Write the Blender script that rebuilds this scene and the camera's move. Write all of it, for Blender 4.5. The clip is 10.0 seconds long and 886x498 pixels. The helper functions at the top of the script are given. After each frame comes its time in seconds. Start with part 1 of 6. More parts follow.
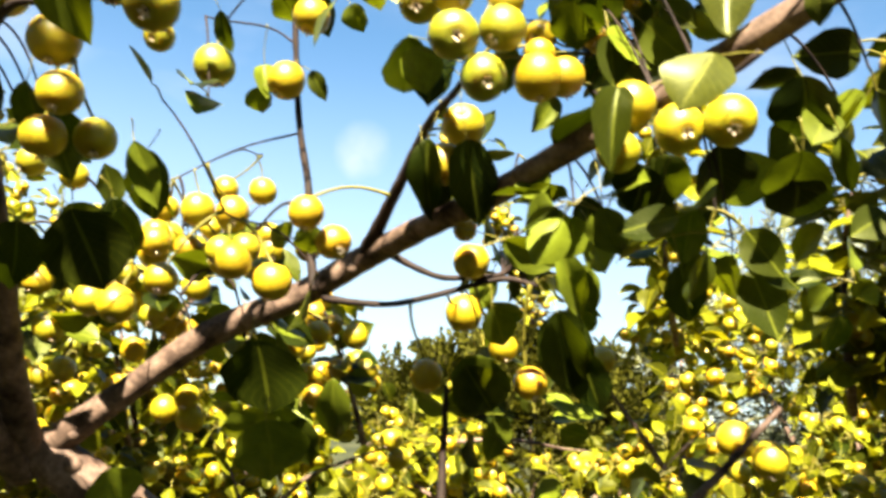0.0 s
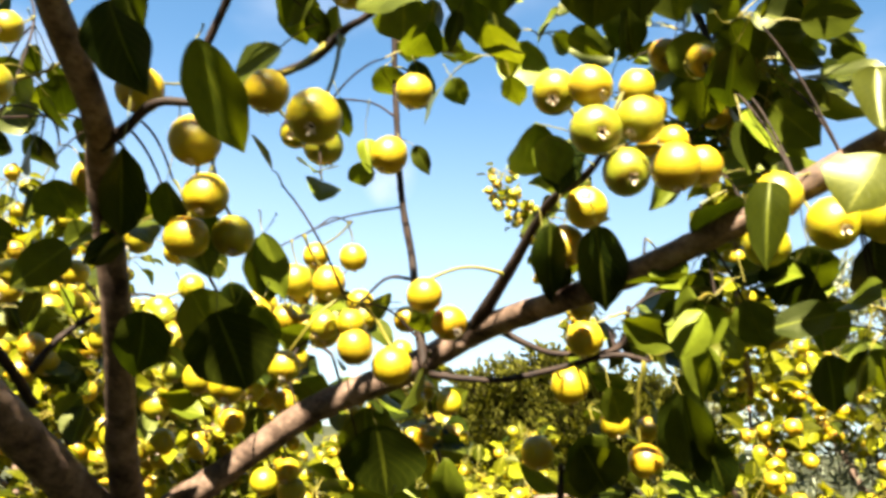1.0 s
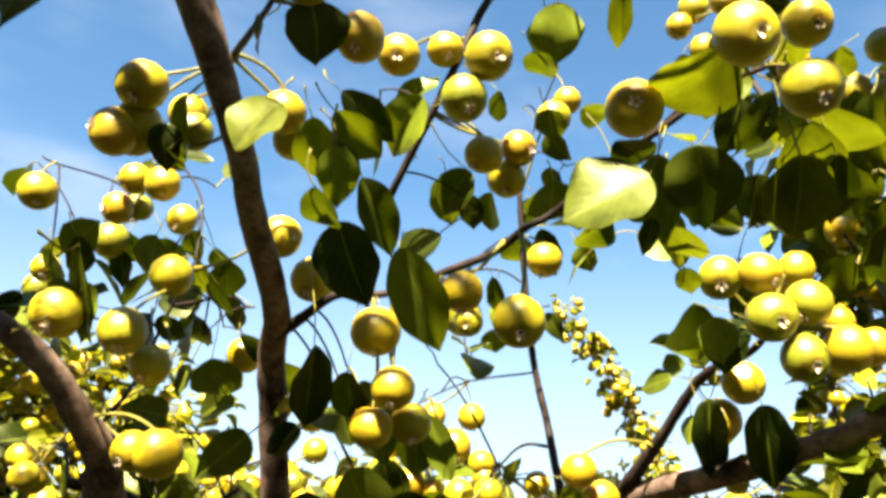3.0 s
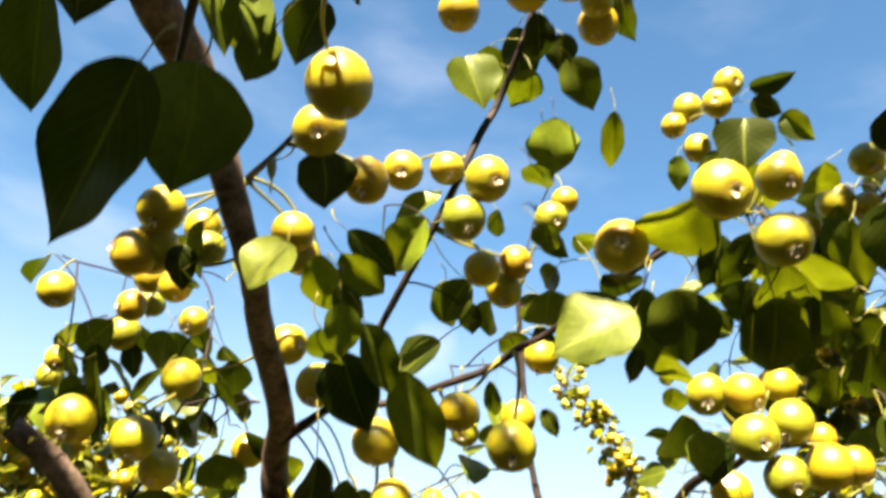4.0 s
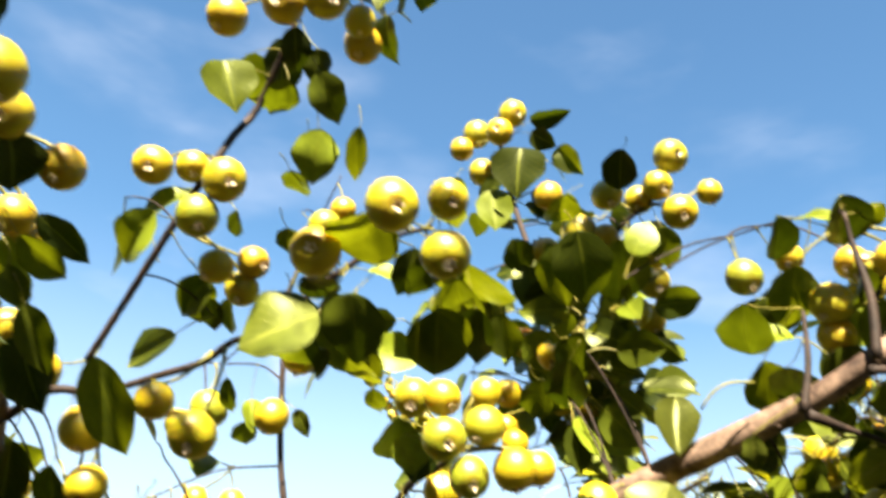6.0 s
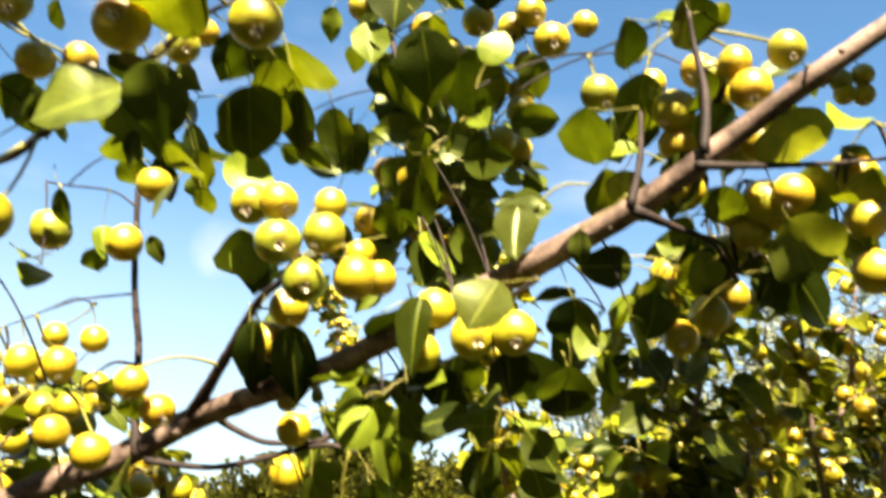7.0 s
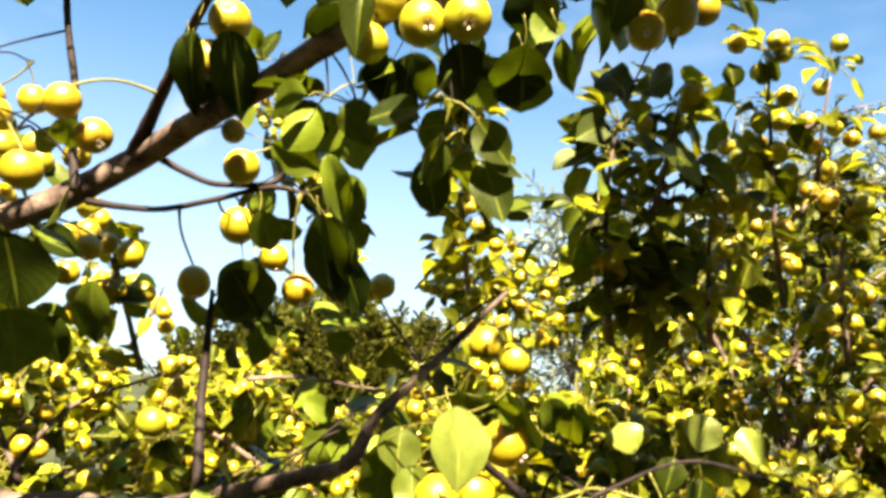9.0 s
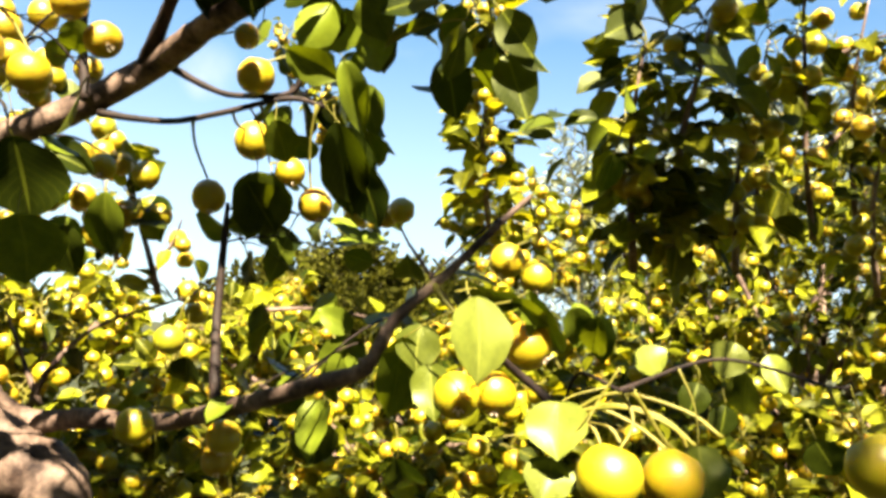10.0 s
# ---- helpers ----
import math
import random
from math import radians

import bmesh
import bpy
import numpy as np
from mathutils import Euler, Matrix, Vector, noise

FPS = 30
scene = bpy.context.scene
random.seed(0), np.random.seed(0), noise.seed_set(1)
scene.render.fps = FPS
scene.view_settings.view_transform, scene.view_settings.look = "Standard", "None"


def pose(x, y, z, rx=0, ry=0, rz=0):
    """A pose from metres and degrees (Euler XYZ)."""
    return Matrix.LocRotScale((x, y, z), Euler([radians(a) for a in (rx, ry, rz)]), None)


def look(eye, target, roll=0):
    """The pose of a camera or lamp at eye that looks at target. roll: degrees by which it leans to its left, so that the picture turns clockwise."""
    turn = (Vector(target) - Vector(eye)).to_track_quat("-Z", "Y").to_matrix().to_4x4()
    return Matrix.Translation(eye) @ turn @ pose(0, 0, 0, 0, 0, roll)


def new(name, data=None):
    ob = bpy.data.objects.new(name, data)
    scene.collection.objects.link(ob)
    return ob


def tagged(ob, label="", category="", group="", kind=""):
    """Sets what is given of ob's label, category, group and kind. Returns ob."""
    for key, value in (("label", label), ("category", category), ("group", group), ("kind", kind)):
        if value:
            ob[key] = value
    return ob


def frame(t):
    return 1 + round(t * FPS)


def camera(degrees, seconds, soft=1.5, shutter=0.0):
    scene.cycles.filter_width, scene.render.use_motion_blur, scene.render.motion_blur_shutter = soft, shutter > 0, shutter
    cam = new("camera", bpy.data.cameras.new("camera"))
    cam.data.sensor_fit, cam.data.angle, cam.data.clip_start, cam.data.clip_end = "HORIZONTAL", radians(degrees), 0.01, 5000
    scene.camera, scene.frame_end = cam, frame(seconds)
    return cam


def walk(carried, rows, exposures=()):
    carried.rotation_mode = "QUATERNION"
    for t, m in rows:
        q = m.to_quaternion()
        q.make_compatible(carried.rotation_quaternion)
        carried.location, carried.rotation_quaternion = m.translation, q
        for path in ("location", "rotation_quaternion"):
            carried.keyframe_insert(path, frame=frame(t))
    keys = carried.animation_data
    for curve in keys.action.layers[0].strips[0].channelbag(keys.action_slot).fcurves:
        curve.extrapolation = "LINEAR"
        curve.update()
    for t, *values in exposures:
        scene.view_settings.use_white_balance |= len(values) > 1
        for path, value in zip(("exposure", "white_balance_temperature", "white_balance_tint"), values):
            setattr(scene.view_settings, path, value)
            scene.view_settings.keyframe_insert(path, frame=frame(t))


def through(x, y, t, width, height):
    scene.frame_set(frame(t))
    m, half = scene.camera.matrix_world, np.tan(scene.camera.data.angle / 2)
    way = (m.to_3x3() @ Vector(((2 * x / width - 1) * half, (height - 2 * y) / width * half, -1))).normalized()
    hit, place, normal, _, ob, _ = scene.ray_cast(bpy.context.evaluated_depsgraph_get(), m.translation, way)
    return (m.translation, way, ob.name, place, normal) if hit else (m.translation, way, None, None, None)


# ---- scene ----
cam = camera(56.6, 10.0, soft=3.3, shutter=0.5)
PATH = [
    (0, (0.1510, -0.0131, 1.6422), (-0.2370, 1.9009, 2.0746), 4.17),
    (0.5, (0.1140, -0.0232, 1.6707), (-0.3120, 1.8808, 2.1112), 4.20),
    (1, (0.0770, -0.0339, 1.6828), (-0.3780, 1.8519, 2.1705), 3.90),
    (1.5, (0.0360, -0.0464, 1.6883), (-0.4300, 1.8180, 2.2430), 3.30),
    (2, (0.0050, -0.0559, 1.6945), (-0.4830, 1.7792, 2.3248), 2.78),
    (2.5, (-0.0120, -0.0697, 1.7068), (-0.5220, 1.7380, 2.3937), 3.07),
    (3.8, (0.0060, -0.1197, 1.7351), (-0.5600, 1.5969, 2.5907), 4.95),
    (4, (0.0070, -0.1300, 1.7451), (-0.5380, 1.5857, 2.6149), 5.02),
    (4.5, (0.0070, -0.1481, 1.7679), (-0.4460, 1.5611, 2.7016), 5.48),
    (5, (0.0250, -0.1562, 1.7723), (-0.3480, 1.5493, 2.7472), 5.57),
    (5.5, (0.0700, -0.1625, 1.7536), (-0.2280, 1.5582, 2.7296), 5.53),
    (5.7, (0.0920, -0.1536, 1.7452), (-0.1880, 1.5759, 2.7089), 5.49),
    (6.8, (0.1750, -0.0920, 1.7011), (0.0810, 1.7637, 2.4411), 3.61),
    (7, (0.1860, -0.0830, 1.6877), (0.1280, 1.7894, 2.3872), 3.77),
    (7.5, (0.2000, -0.0643, 1.6477), (0.2290, 1.8406, 2.2570), 3.62),
    (8, (0.2030, -0.0478, 1.6277), (0.2740, 1.8815, 2.1512), 3.56),
    (8.5, (0.2070, -0.0309, 1.6057), (0.2600, 1.9163, 2.0595), 3.68),
    (9, (0.2100, -0.0160, 1.5792), (0.2330, 1.9409, 1.9921), 3.66),
    (9.5, (0.2110, 0.0027, 1.5586), (0.2120, 1.9690, 1.9224), 3.89),
    (10, (0.2120, 0.0106, 1.5501), (0.1950, 1.9884, 1.8458), 4.10),
]
walk(cam, [(t, look(eye, target, roll)) for t, eye, target, roll in PATH])

# ---- sky, sun ----
SUN_DIR = Vector((0.03, -0.64, 0.77)).normalized()
world = bpy.data.worlds.new("sky")
scene.world = world
world.use_nodes = True
wn, wl = world.node_tree.nodes, world.node_tree.links
wn.clear()
sky = wn.new("ShaderNodeTexSky")
sky.sky_type, sky.sun_disc = "NISHITA", False
sky.sun_elevation = math.asin(SUN_DIR.z)
sky.sun_rotation = math.atan2(SUN_DIR.x, SUN_DIR.y)
sky.air_density, sky.dust_density, sky.ozone_density, sky.altitude = 1.3, 0.2, 2.5, 300
coord = wn.new("ShaderNodeTexCoord")
stretch = wn.new("ShaderNodeMapping")
stretch.inputs["Scale"].default_value = (1.6, 1.6, 4.2)
stretch.inputs["Rotation"].default_value = (0.2, 0.5, 0.3)
puffs = wn.new("ShaderNodeTexNoise")
puffs.inputs["Scale"].default_value, puffs.inputs["Detail"].default_value, puffs.inputs["Roughness"].default_value = 1.7, 5, 0.5
cover = wn.new("ShaderNodeMapRange")
cover.interpolation_type = "SMOOTHSTEP"
cover.inputs["From Min"].default_value, cover.inputs["From Max"].default_value = 0.50, 0.85
cover.inputs["To Max"].default_value = 0.5
# one brighter small cloud low over the orchard
cloud_at = wn.new("ShaderNodeVectorMath")
cloud_at.operation = "DISTANCE"
cloud_at.inputs[1].default_value = (-0.291, 0.903, 0.317)
cloud = wn.new("ShaderNodeMapRange")
cloud.interpolation_type = "SMOOTHSTEP"
cloud.inputs["From Min"].default_value, cloud.inputs["From Max"].default_value = 0.062, 0.0
cloud.inputs["To Max"].default_value = 1.0
# haze that whitens the sky towards the horizon
split = wn.new("ShaderNodeSeparateXYZ")
haze = wn.new("ShaderNodeMapRange")
haze.interpolation_type = "SMOOTHSTEP"
haze.inputs["From Min"].default_value, haze.inputs["From Max"].default_value = 0.47, 0.08
haze.inputs["To Max"].default_value = 0.55
add1, add2 = wn.new("ShaderNodeMath"), wn.new("ShaderNodeMath")
add1.operation = add2.operation = "MAXIMUM"
mix = wn.new("ShaderNodeMix")
mix.data_type = "RGBA"
mix.inputs["B"].default_value = (2.36, 2.52, 2.88, 1)
back = wn.new("ShaderNodeBackground")
back.inputs["Strength"].default_value = 0.05
wout = wn.new("ShaderNodeOutputWorld")
wl.new(coord.outputs["Generated"], stretch.inputs["Vector"])
wl.new(stretch.outputs["Vector"], puffs.inputs["Vector"])
wl.new(puffs.outputs["Fac"], cover.inputs["Value"])
wl.new(coord.outputs["Generated"], cloud_at.inputs[0])
wl.new(cloud_at.outputs["Value"], cloud.inputs["Value"])
wl.new(coord.outputs["Generated"], split.inputs["Vector"])
wl.new(split.outputs["Z"], haze.inputs["Value"])
wl.new(cover.outputs["Result"], add1.inputs[0])
ragged = wn.new("ShaderNodeMath")
ragged.operation = "MULTIPLY"
fluff = wn.new("ShaderNodeTexNoise")
fluff.inputs["Scale"].default_value, fluff.inputs["Detail"].default_value = 22, 4
wl.new(coord.outputs["Generated"], fluff.inputs["Vector"])
wl.new(cloud.outputs["Result"], ragged.inputs[0])
wl.new(fluff.outputs["Fac"], ragged.inputs[1])
wl.new(ragged.outputs[0], add1.inputs[1])
wl.new(add1.outputs[0], add2.inputs[0])
wl.new(haze.outputs["Result"], add2.inputs[1])
wl.new(add2.outputs[0], mix.inputs["Factor"])
tint = wn.new("ShaderNodeMix")
tint.data_type, tint.blend_type = "RGBA", "MULTIPLY"
tint.inputs["Factor"].default_value = 1.0
tint.inputs["B"].default_value = (0.325, 0.435, 0.465, 1)
wl.new(sky.outputs["Color"], tint.inputs["A"])
wl.new(tint.outputs["Result"], mix.inputs["A"])
wl.new(mix.outputs["Result"], back.inputs["Color"])
wl.new(back.outputs["Background"], wout.inputs["Surface"])

sun = new("sun", bpy.data.lights.new("sun", "SUN"))
sun.data.energy, sun.data.angle, sun.data.color = 5.0, radians(0.53), (1.0, 0.90, 0.70)
scene.view_settings.exposure = 3.3
sun.matrix_world = look((0, 0, 8), Vector((0, 0, 8)) - SUN_DIR)


# ---- materials ----
def material(name):
    m = bpy.data.materials.new(name)
    m.use_nodes = True
    nt = m.node_tree
    return m, nt.nodes, nt.links, nt.nodes["Principled BSDF"], nt.nodes["Material Output"]


def node(nodes, kind, **inputs):
    n = nodes.new("ShaderNode" + kind)
    for k, v in inputs.items():
        n.inputs[k.replace("_", " ")].default_value = v
    return n


def ramp(nodes, *stops):
    r = nodes.new("ShaderNodeValToRGB")
    while len(r.color_ramp.elements) < len(stops):
        r.color_ramp.elements.new(0.5)
    for e, (p, c) in zip(r.color_ramp.elements, stops):
        e.position, e.color = p, (*c, 1)
    return r


def blend(nodes, links, kind, fac, a, b):
    """Mixes two colours; each of fac, a and b is a socket or a value."""
    n = nodes.new("ShaderNodeMix")
    n.data_type, n.blend_type = "RGBA", kind
    for key, v in (("Factor", fac), ("A", a), ("B", b)):
        if isinstance(v, bpy.types.NodeSocket):
            links.new(v, n.inputs[key])
        else:
            n.inputs[key].default_value = v
    return n.outputs["Result"]


def math_node(nodes, links, op, a, b=0.0):
    n = nodes.new("ShaderNodeMath")
    n.operation = op
    for i, v in enumerate((a, b)):
        if isinstance(v, bpy.types.NodeSocket):
            links.new(v, n.inputs[i])
        else:
            n.inputs[i].default_value = v
    return n.outputs[0]


def fruit_material(name, stuff=False):
    m, n, l, p, out = material(name)
    own = n.new("ShaderNodeNewGeometry").outputs["Random Per Island"] if stuff else n.new("ShaderNodeObjectInfo").outputs["Random"]
    skin = ramp(n, (0.0, (0.255, 0.172, 0.0012)), (0.45, (0.265, 0.208, 0.0016)), (0.8, (0.250, 0.215, 0.0022)), (1.0, (0.140, 0.152, 0.0035)))
    l.new(own, skin.inputs["Fac"])
    tc = n.new("ShaderNodeTexCoord")
    k = 1.0 if stuff else 0.015  # the single fruit are one unit in radius
    big = node(n, "TexNoise", Scale=90.0 * k, Detail=3.0)
    l.new(tc.outputs["Object"], big.inputs["Vector"])
    blush = ramp(n, (0.45, (0, 0, 0)), (0.75, (1, 1, 1)))
    l.new(big.outputs["Fac"], blush.inputs["Fac"])
    c = blend(n, l, "MIX", math_node(n, l, "MULTIPLY", blush.outputs["Color"], 0.35), skin.outputs["Color"], (0.20, 0.085, 0.003, 1))
    dots = node(n, "TexVoronoi", Scale=700.0 * k)
    l.new(tc.outputs["Object"], dots.inputs["Vector"])
    fleck = ramp(n, (0.10, (1, 1, 1)), (0.22, (0, 0, 0)))
    l.new(dots.outputs["Distance"], fleck.inputs["Fac"])
    c = blend(n, l, "MIX", math_node(n, l, "MULTIPLY", fleck.outputs["Color"], 0.45), c, (0.12, 0.075, 0.008, 1))
    l.new(c, p.inputs["Base Color"])
    p.inputs["Roughness"].default_value = 0.43
    p.inputs["Subsurface Weight"].default_value = 0.85
    p.inputs["Subsurface Scale"].default_value = 1.0
    p.inputs["Subsurface Radius"].default_value = (0.016, 0.012, 0.002)
    fine = node(n, "TexNoise", Scale=260.0 * k, Detail=2.0)
    l.new(tc.outputs["Object"], fine.inputs["Vector"])
    b = node(n, "Bump", Strength=0.15, Distance=0.0004)
    l.new(fine.outputs["Fac"], b.inputs["Height"])
    l.new(b.outputs["Normal"], p.inputs["Normal"])
    return m


def leaf_material(name, dark, light, through, share, stuff=False, rough=0.48, gloss=0.15):
    """A leaf blade: green skin with paler midrib and side veins, light passing through."""
    m, n, l, p, out = material(name)
    own = n.new("ShaderNodeNewGeometry").outputs["Random Per Island"] if stuff else n.new("ShaderNodeObjectInfo").outputs["Random"]
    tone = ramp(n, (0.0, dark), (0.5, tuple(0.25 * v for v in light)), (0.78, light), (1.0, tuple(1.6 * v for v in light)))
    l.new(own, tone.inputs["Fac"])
    uv = n.new("ShaderNodeUVMap")
    uv.uv_map = "blade"
    xyz = n.new("ShaderNodeSeparateXYZ")
    l.new(uv.outputs["UV"], xyz.inputs["Vector"])
    across = math_node(n, l, "ABSOLUTE", math_node(n, l, "SUBTRACT", xyz.outputs["X"], 0.5))
    rib = math_node(n, l, "LESS_THAN", across, 0.022)
    lines = math_node(n, l, "FRACT", math_node(n, l, "SUBTRACT", math_node(n, l, "MULTIPLY", xyz.outputs["Y"], 9.0), math_node(n, l, "MULTIPLY", across, 7.0)))
    side = math_node(n, l, "MULTIPLY", math_node(n, l, "LESS_THAN", lines, 0.11), 0.13)
    vein = math_node(n, l, "MAXIMUM", math_node(n, l, "MULTIPLY", rib, 0.55), side)
    tc = n.new("ShaderNodeTexCoord")
    patch = node(n, "TexNoise", Scale=70.0, Detail=4.0, Roughness=0.6)
    l.new(tc.outputs["Object"] if stuff else uv.outputs["UV"], patch.inputs["Vector"])
    if not stuff:
        patch.inputs["Scale"].default_value = 4.0
    worn = ramp(n, (0.35, (0.75, 0.75, 0.75)), (0.7, (1.15, 1.12, 1.0)))
    l.new(patch.outputs["Fac"], worn.inputs["Fac"])
    c = blend(n, l, "MULTIPLY", 1.0, tone.outputs["Color"], worn.outputs["Color"])
    c = blend(n, l, "MIX", vein, c, (light[0] * 1.7, light[1] * 1.5, light[2] * 1.6, 1))
    l.new(c, p.inputs["Base Color"])
    p.inputs["Roughness"].default_value = rough
    p.inputs["Specular IOR Level"].default_value = gloss
    p.inputs["Specular Tint"].default_value = (0.95, 1.0, 0.4, 1)
    b = node(n, "Bump", Strength=0.25, Distance=0.001)
    l.new(math_node(n, l, "ADD", vein, math_node(n, l, "MULTIPLY", patch.outputs["Fac"], 0.6)), b.inputs["Height"])
    l.new(b.outputs["Normal"], p.inputs["Normal"])
    t = n.new("ShaderNodeBsdfTranslucent")
    tcol = blend(n, l, "MULTIPLY", 1.0, worn.outputs["Color"], (*through, 1))
    tcol = blend(n, l, "MIX", math_node(n, l, "MULTIPLY", vein, 0.5), tcol, (through[0] * 0.6, through[1] * 0.55, through[2], 1))
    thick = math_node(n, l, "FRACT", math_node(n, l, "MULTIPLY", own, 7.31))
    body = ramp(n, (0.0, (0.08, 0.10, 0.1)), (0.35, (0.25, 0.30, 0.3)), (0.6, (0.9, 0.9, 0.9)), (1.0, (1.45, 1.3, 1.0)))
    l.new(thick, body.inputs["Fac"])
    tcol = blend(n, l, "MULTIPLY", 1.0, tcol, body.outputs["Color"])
    l.new(tcol, t.inputs["Color"])
    ms = n.new("ShaderNodeMixShader")
    ms.inputs["Fac"].default_value = share
    l.new(p.outputs["BSDF"], ms.inputs[1])
    l.new(t.outputs["BSDF"], ms.inputs[2])
    l.new(ms.outputs["Shader"], out.inputs["Surface"])
    return m


def bark_material(name, dark, light, scale=1.0):
    m, n, l, p, out = material(name)
    tc = n.new("ShaderNodeTexCoord")
    a = node(n, "TexNoise", Scale=34.0 * scale, Detail=6.0, Roughness=0.62)
    g = node(n, "TexNoise", Scale=190.0 * scale, Detail=4.0, Roughness=0.7)
    for x in (a, g):
        l.new(tc.outputs["Object"], x.inputs["Vector"])
    tone = ramp(n, (0.32, dark), (0.52, tuple((u + v) / 2 for u, v in zip(dark, light))), (0.7, light))
    l.new(a.outputs["Fac"], tone.inputs["Fac"])
    grit = ramp(n, (0.35, (0.65, 0.65, 0.65)), (0.65, (1.2, 1.2, 1.2)))
    l.new(g.outputs["Fac"], grit.inputs["Fac"])
    l.new(blend(n, l, "MULTIPLY", 1.0, tone.outputs["Color"], grit.outputs["Color"]), p.inputs["Base Color"])
    p.inputs["Roughness"].default_value = 0.72
    p.inputs["Specular IOR Level"].default_value = 0.2
    b = node(n, "Bump", Strength=0.5, Distance=0.0012)
    l.new(math_node(n, l, "ADD", a.outputs["Fac"], math_node(n, l, "MULTIPLY", g.outputs["Fac"], 0.5)), b.inputs["Height"])
    l.new(b.outputs["Normal"], p.inputs["Normal"])
    return m


def plain_material(name, a, b, scale, rough=0.6):
    m, n, l, p, out = material(name)
    tc = n.new("ShaderNodeTexCoord")
    x = node(n, "TexNoise", Scale=scale, Detail=5.0, Roughness=0.6)
    l.new(tc.outputs["Object"], x.inputs["Vector"])
    r = ramp(n, (0.35, a), (0.65, b))
    l.new(x.outputs["Fac"], r.inputs["Fac"])
    l.new(r.outputs["Color"], p.inputs["Base Color"])
    p.inputs["Roughness"].default_value = rough
    p.inputs["Specular IOR Level"].default_value = 0.25
    return m


FRUIT = fruit_material("pear_skin")
FRUIT_FAR = fruit_material("pear_skin_joined", True)
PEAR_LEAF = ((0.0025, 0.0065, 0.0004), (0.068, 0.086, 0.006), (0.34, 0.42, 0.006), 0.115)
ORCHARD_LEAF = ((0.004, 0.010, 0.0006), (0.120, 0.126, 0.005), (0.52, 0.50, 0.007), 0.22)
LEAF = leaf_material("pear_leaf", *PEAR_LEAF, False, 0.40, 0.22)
# brighter copy of the pear leaf, sunlight put into its colour
LEAF_LIT = leaf_material("lit_pear_leaf", (0.060, 0.072, 0.008), (0.098, 0.112, 0.016), (0.40, 0.45, 0.020), 0.17, False, 0.38, 0.3)
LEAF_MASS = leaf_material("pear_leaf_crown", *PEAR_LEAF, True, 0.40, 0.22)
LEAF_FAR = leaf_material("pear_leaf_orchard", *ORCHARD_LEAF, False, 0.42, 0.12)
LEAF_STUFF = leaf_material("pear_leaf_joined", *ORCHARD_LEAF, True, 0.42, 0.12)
OLIVE = leaf_material("olive_leaf", (0.085, 0.095, 0.055), (0.20, 0.22, 0.16), (0.34, 0.37, 0.16), 0.22, True, 0.34)
SHRUB = leaf_material("shrub_leaf", (0.007, 0.011, 0.002), (0.034, 0.038, 0.005), (0.14, 0.15, 0.010), 0.12, True, 0.6, 0.06)
BUSH = leaf_material("bush_leaf", (0.022, 0.024, 0.004), (0.065, 0.064, 0.008), (0.2, 0.2, 0.012), 0.15, True, 0.6, 0.06)
BARK = bark_material("pear_bark", (0.012, 0.0042, 0.0018), (0.220, 0.145, 0.104))
TWIG = bark_material("twig_bark", (0.006, 0.003, 0.002), (0.030, 0.017, 0.011), 2.0)
STALK = plain_material("stalk_green", (0.095, 0.095, 0.008), (0.16, 0.125, 0.018), 60.0, 0.5)
CALYX = plain_material("calyx_dry", (0.30, 0.21, 0.12), (0.78, 0.66, 0.48), 300.0, 0.8)
EYE = plain_material("calyx_hollow", (0.012, 0.006, 0.003), (0.05, 0.022, 0.008), 400.0, 0.9)
GROUND = plain_material("dry_grass_soil", (0.010, 0.013, 0.004), (0.027, 0.028, 0.009), 3.0, 0.95)


# ---- meshes ----
def mesh_object(name, bm_or_mesh, mat, parent=None, label=""):
    """Links a mesh (one or more materials) as one object, under a parent that is not turned."""
    me = bm_or_mesh
    if isinstance(me, bmesh.types.BMesh):
        me = bpy.data.meshes.new(name)
        bm_or_mesh.to_mesh(me)
        bm_or_mesh.free()
    for x in mat if isinstance(mat, (list, tuple)) else [mat]:
        if x.name not in me.materials:
            me.materials.append(x)
    ob = new(name, me)
    if parent:
        ob.parent = parent
        ob.matrix_basis = Matrix.Translation(-parent.location)
    if label:
        tagged(ob, label)
    return ob


def smooth(me):
    me.polygons.foreach_set("use_smooth", [True] * len(me.polygons))
    return me


def spline(points, step):
    """Points and radii along a smooth line through (x, y, z, r), about step apart."""
    pts = [np.array(p, float) for p in points]
    pts = [2 * pts[0] - pts[1], *pts, 2 * pts[-1] - pts[-2]]
    out = []
    for i in range(1, len(pts) - 2):
        a, b, c, d = pts[i - 1:i + 3]
        n = max(2, int(np.linalg.norm((c - b)[:3]) / step))
        for k in range(n):
            t = k / n
            out.append(0.5 * (2 * b + (c - a) * t + (2 * a - 5 * b + 4 * c - d) * t * t + (3 * b - a - 3 * c + d) * t ** 3))
    out.append(pts[-2])
    return out


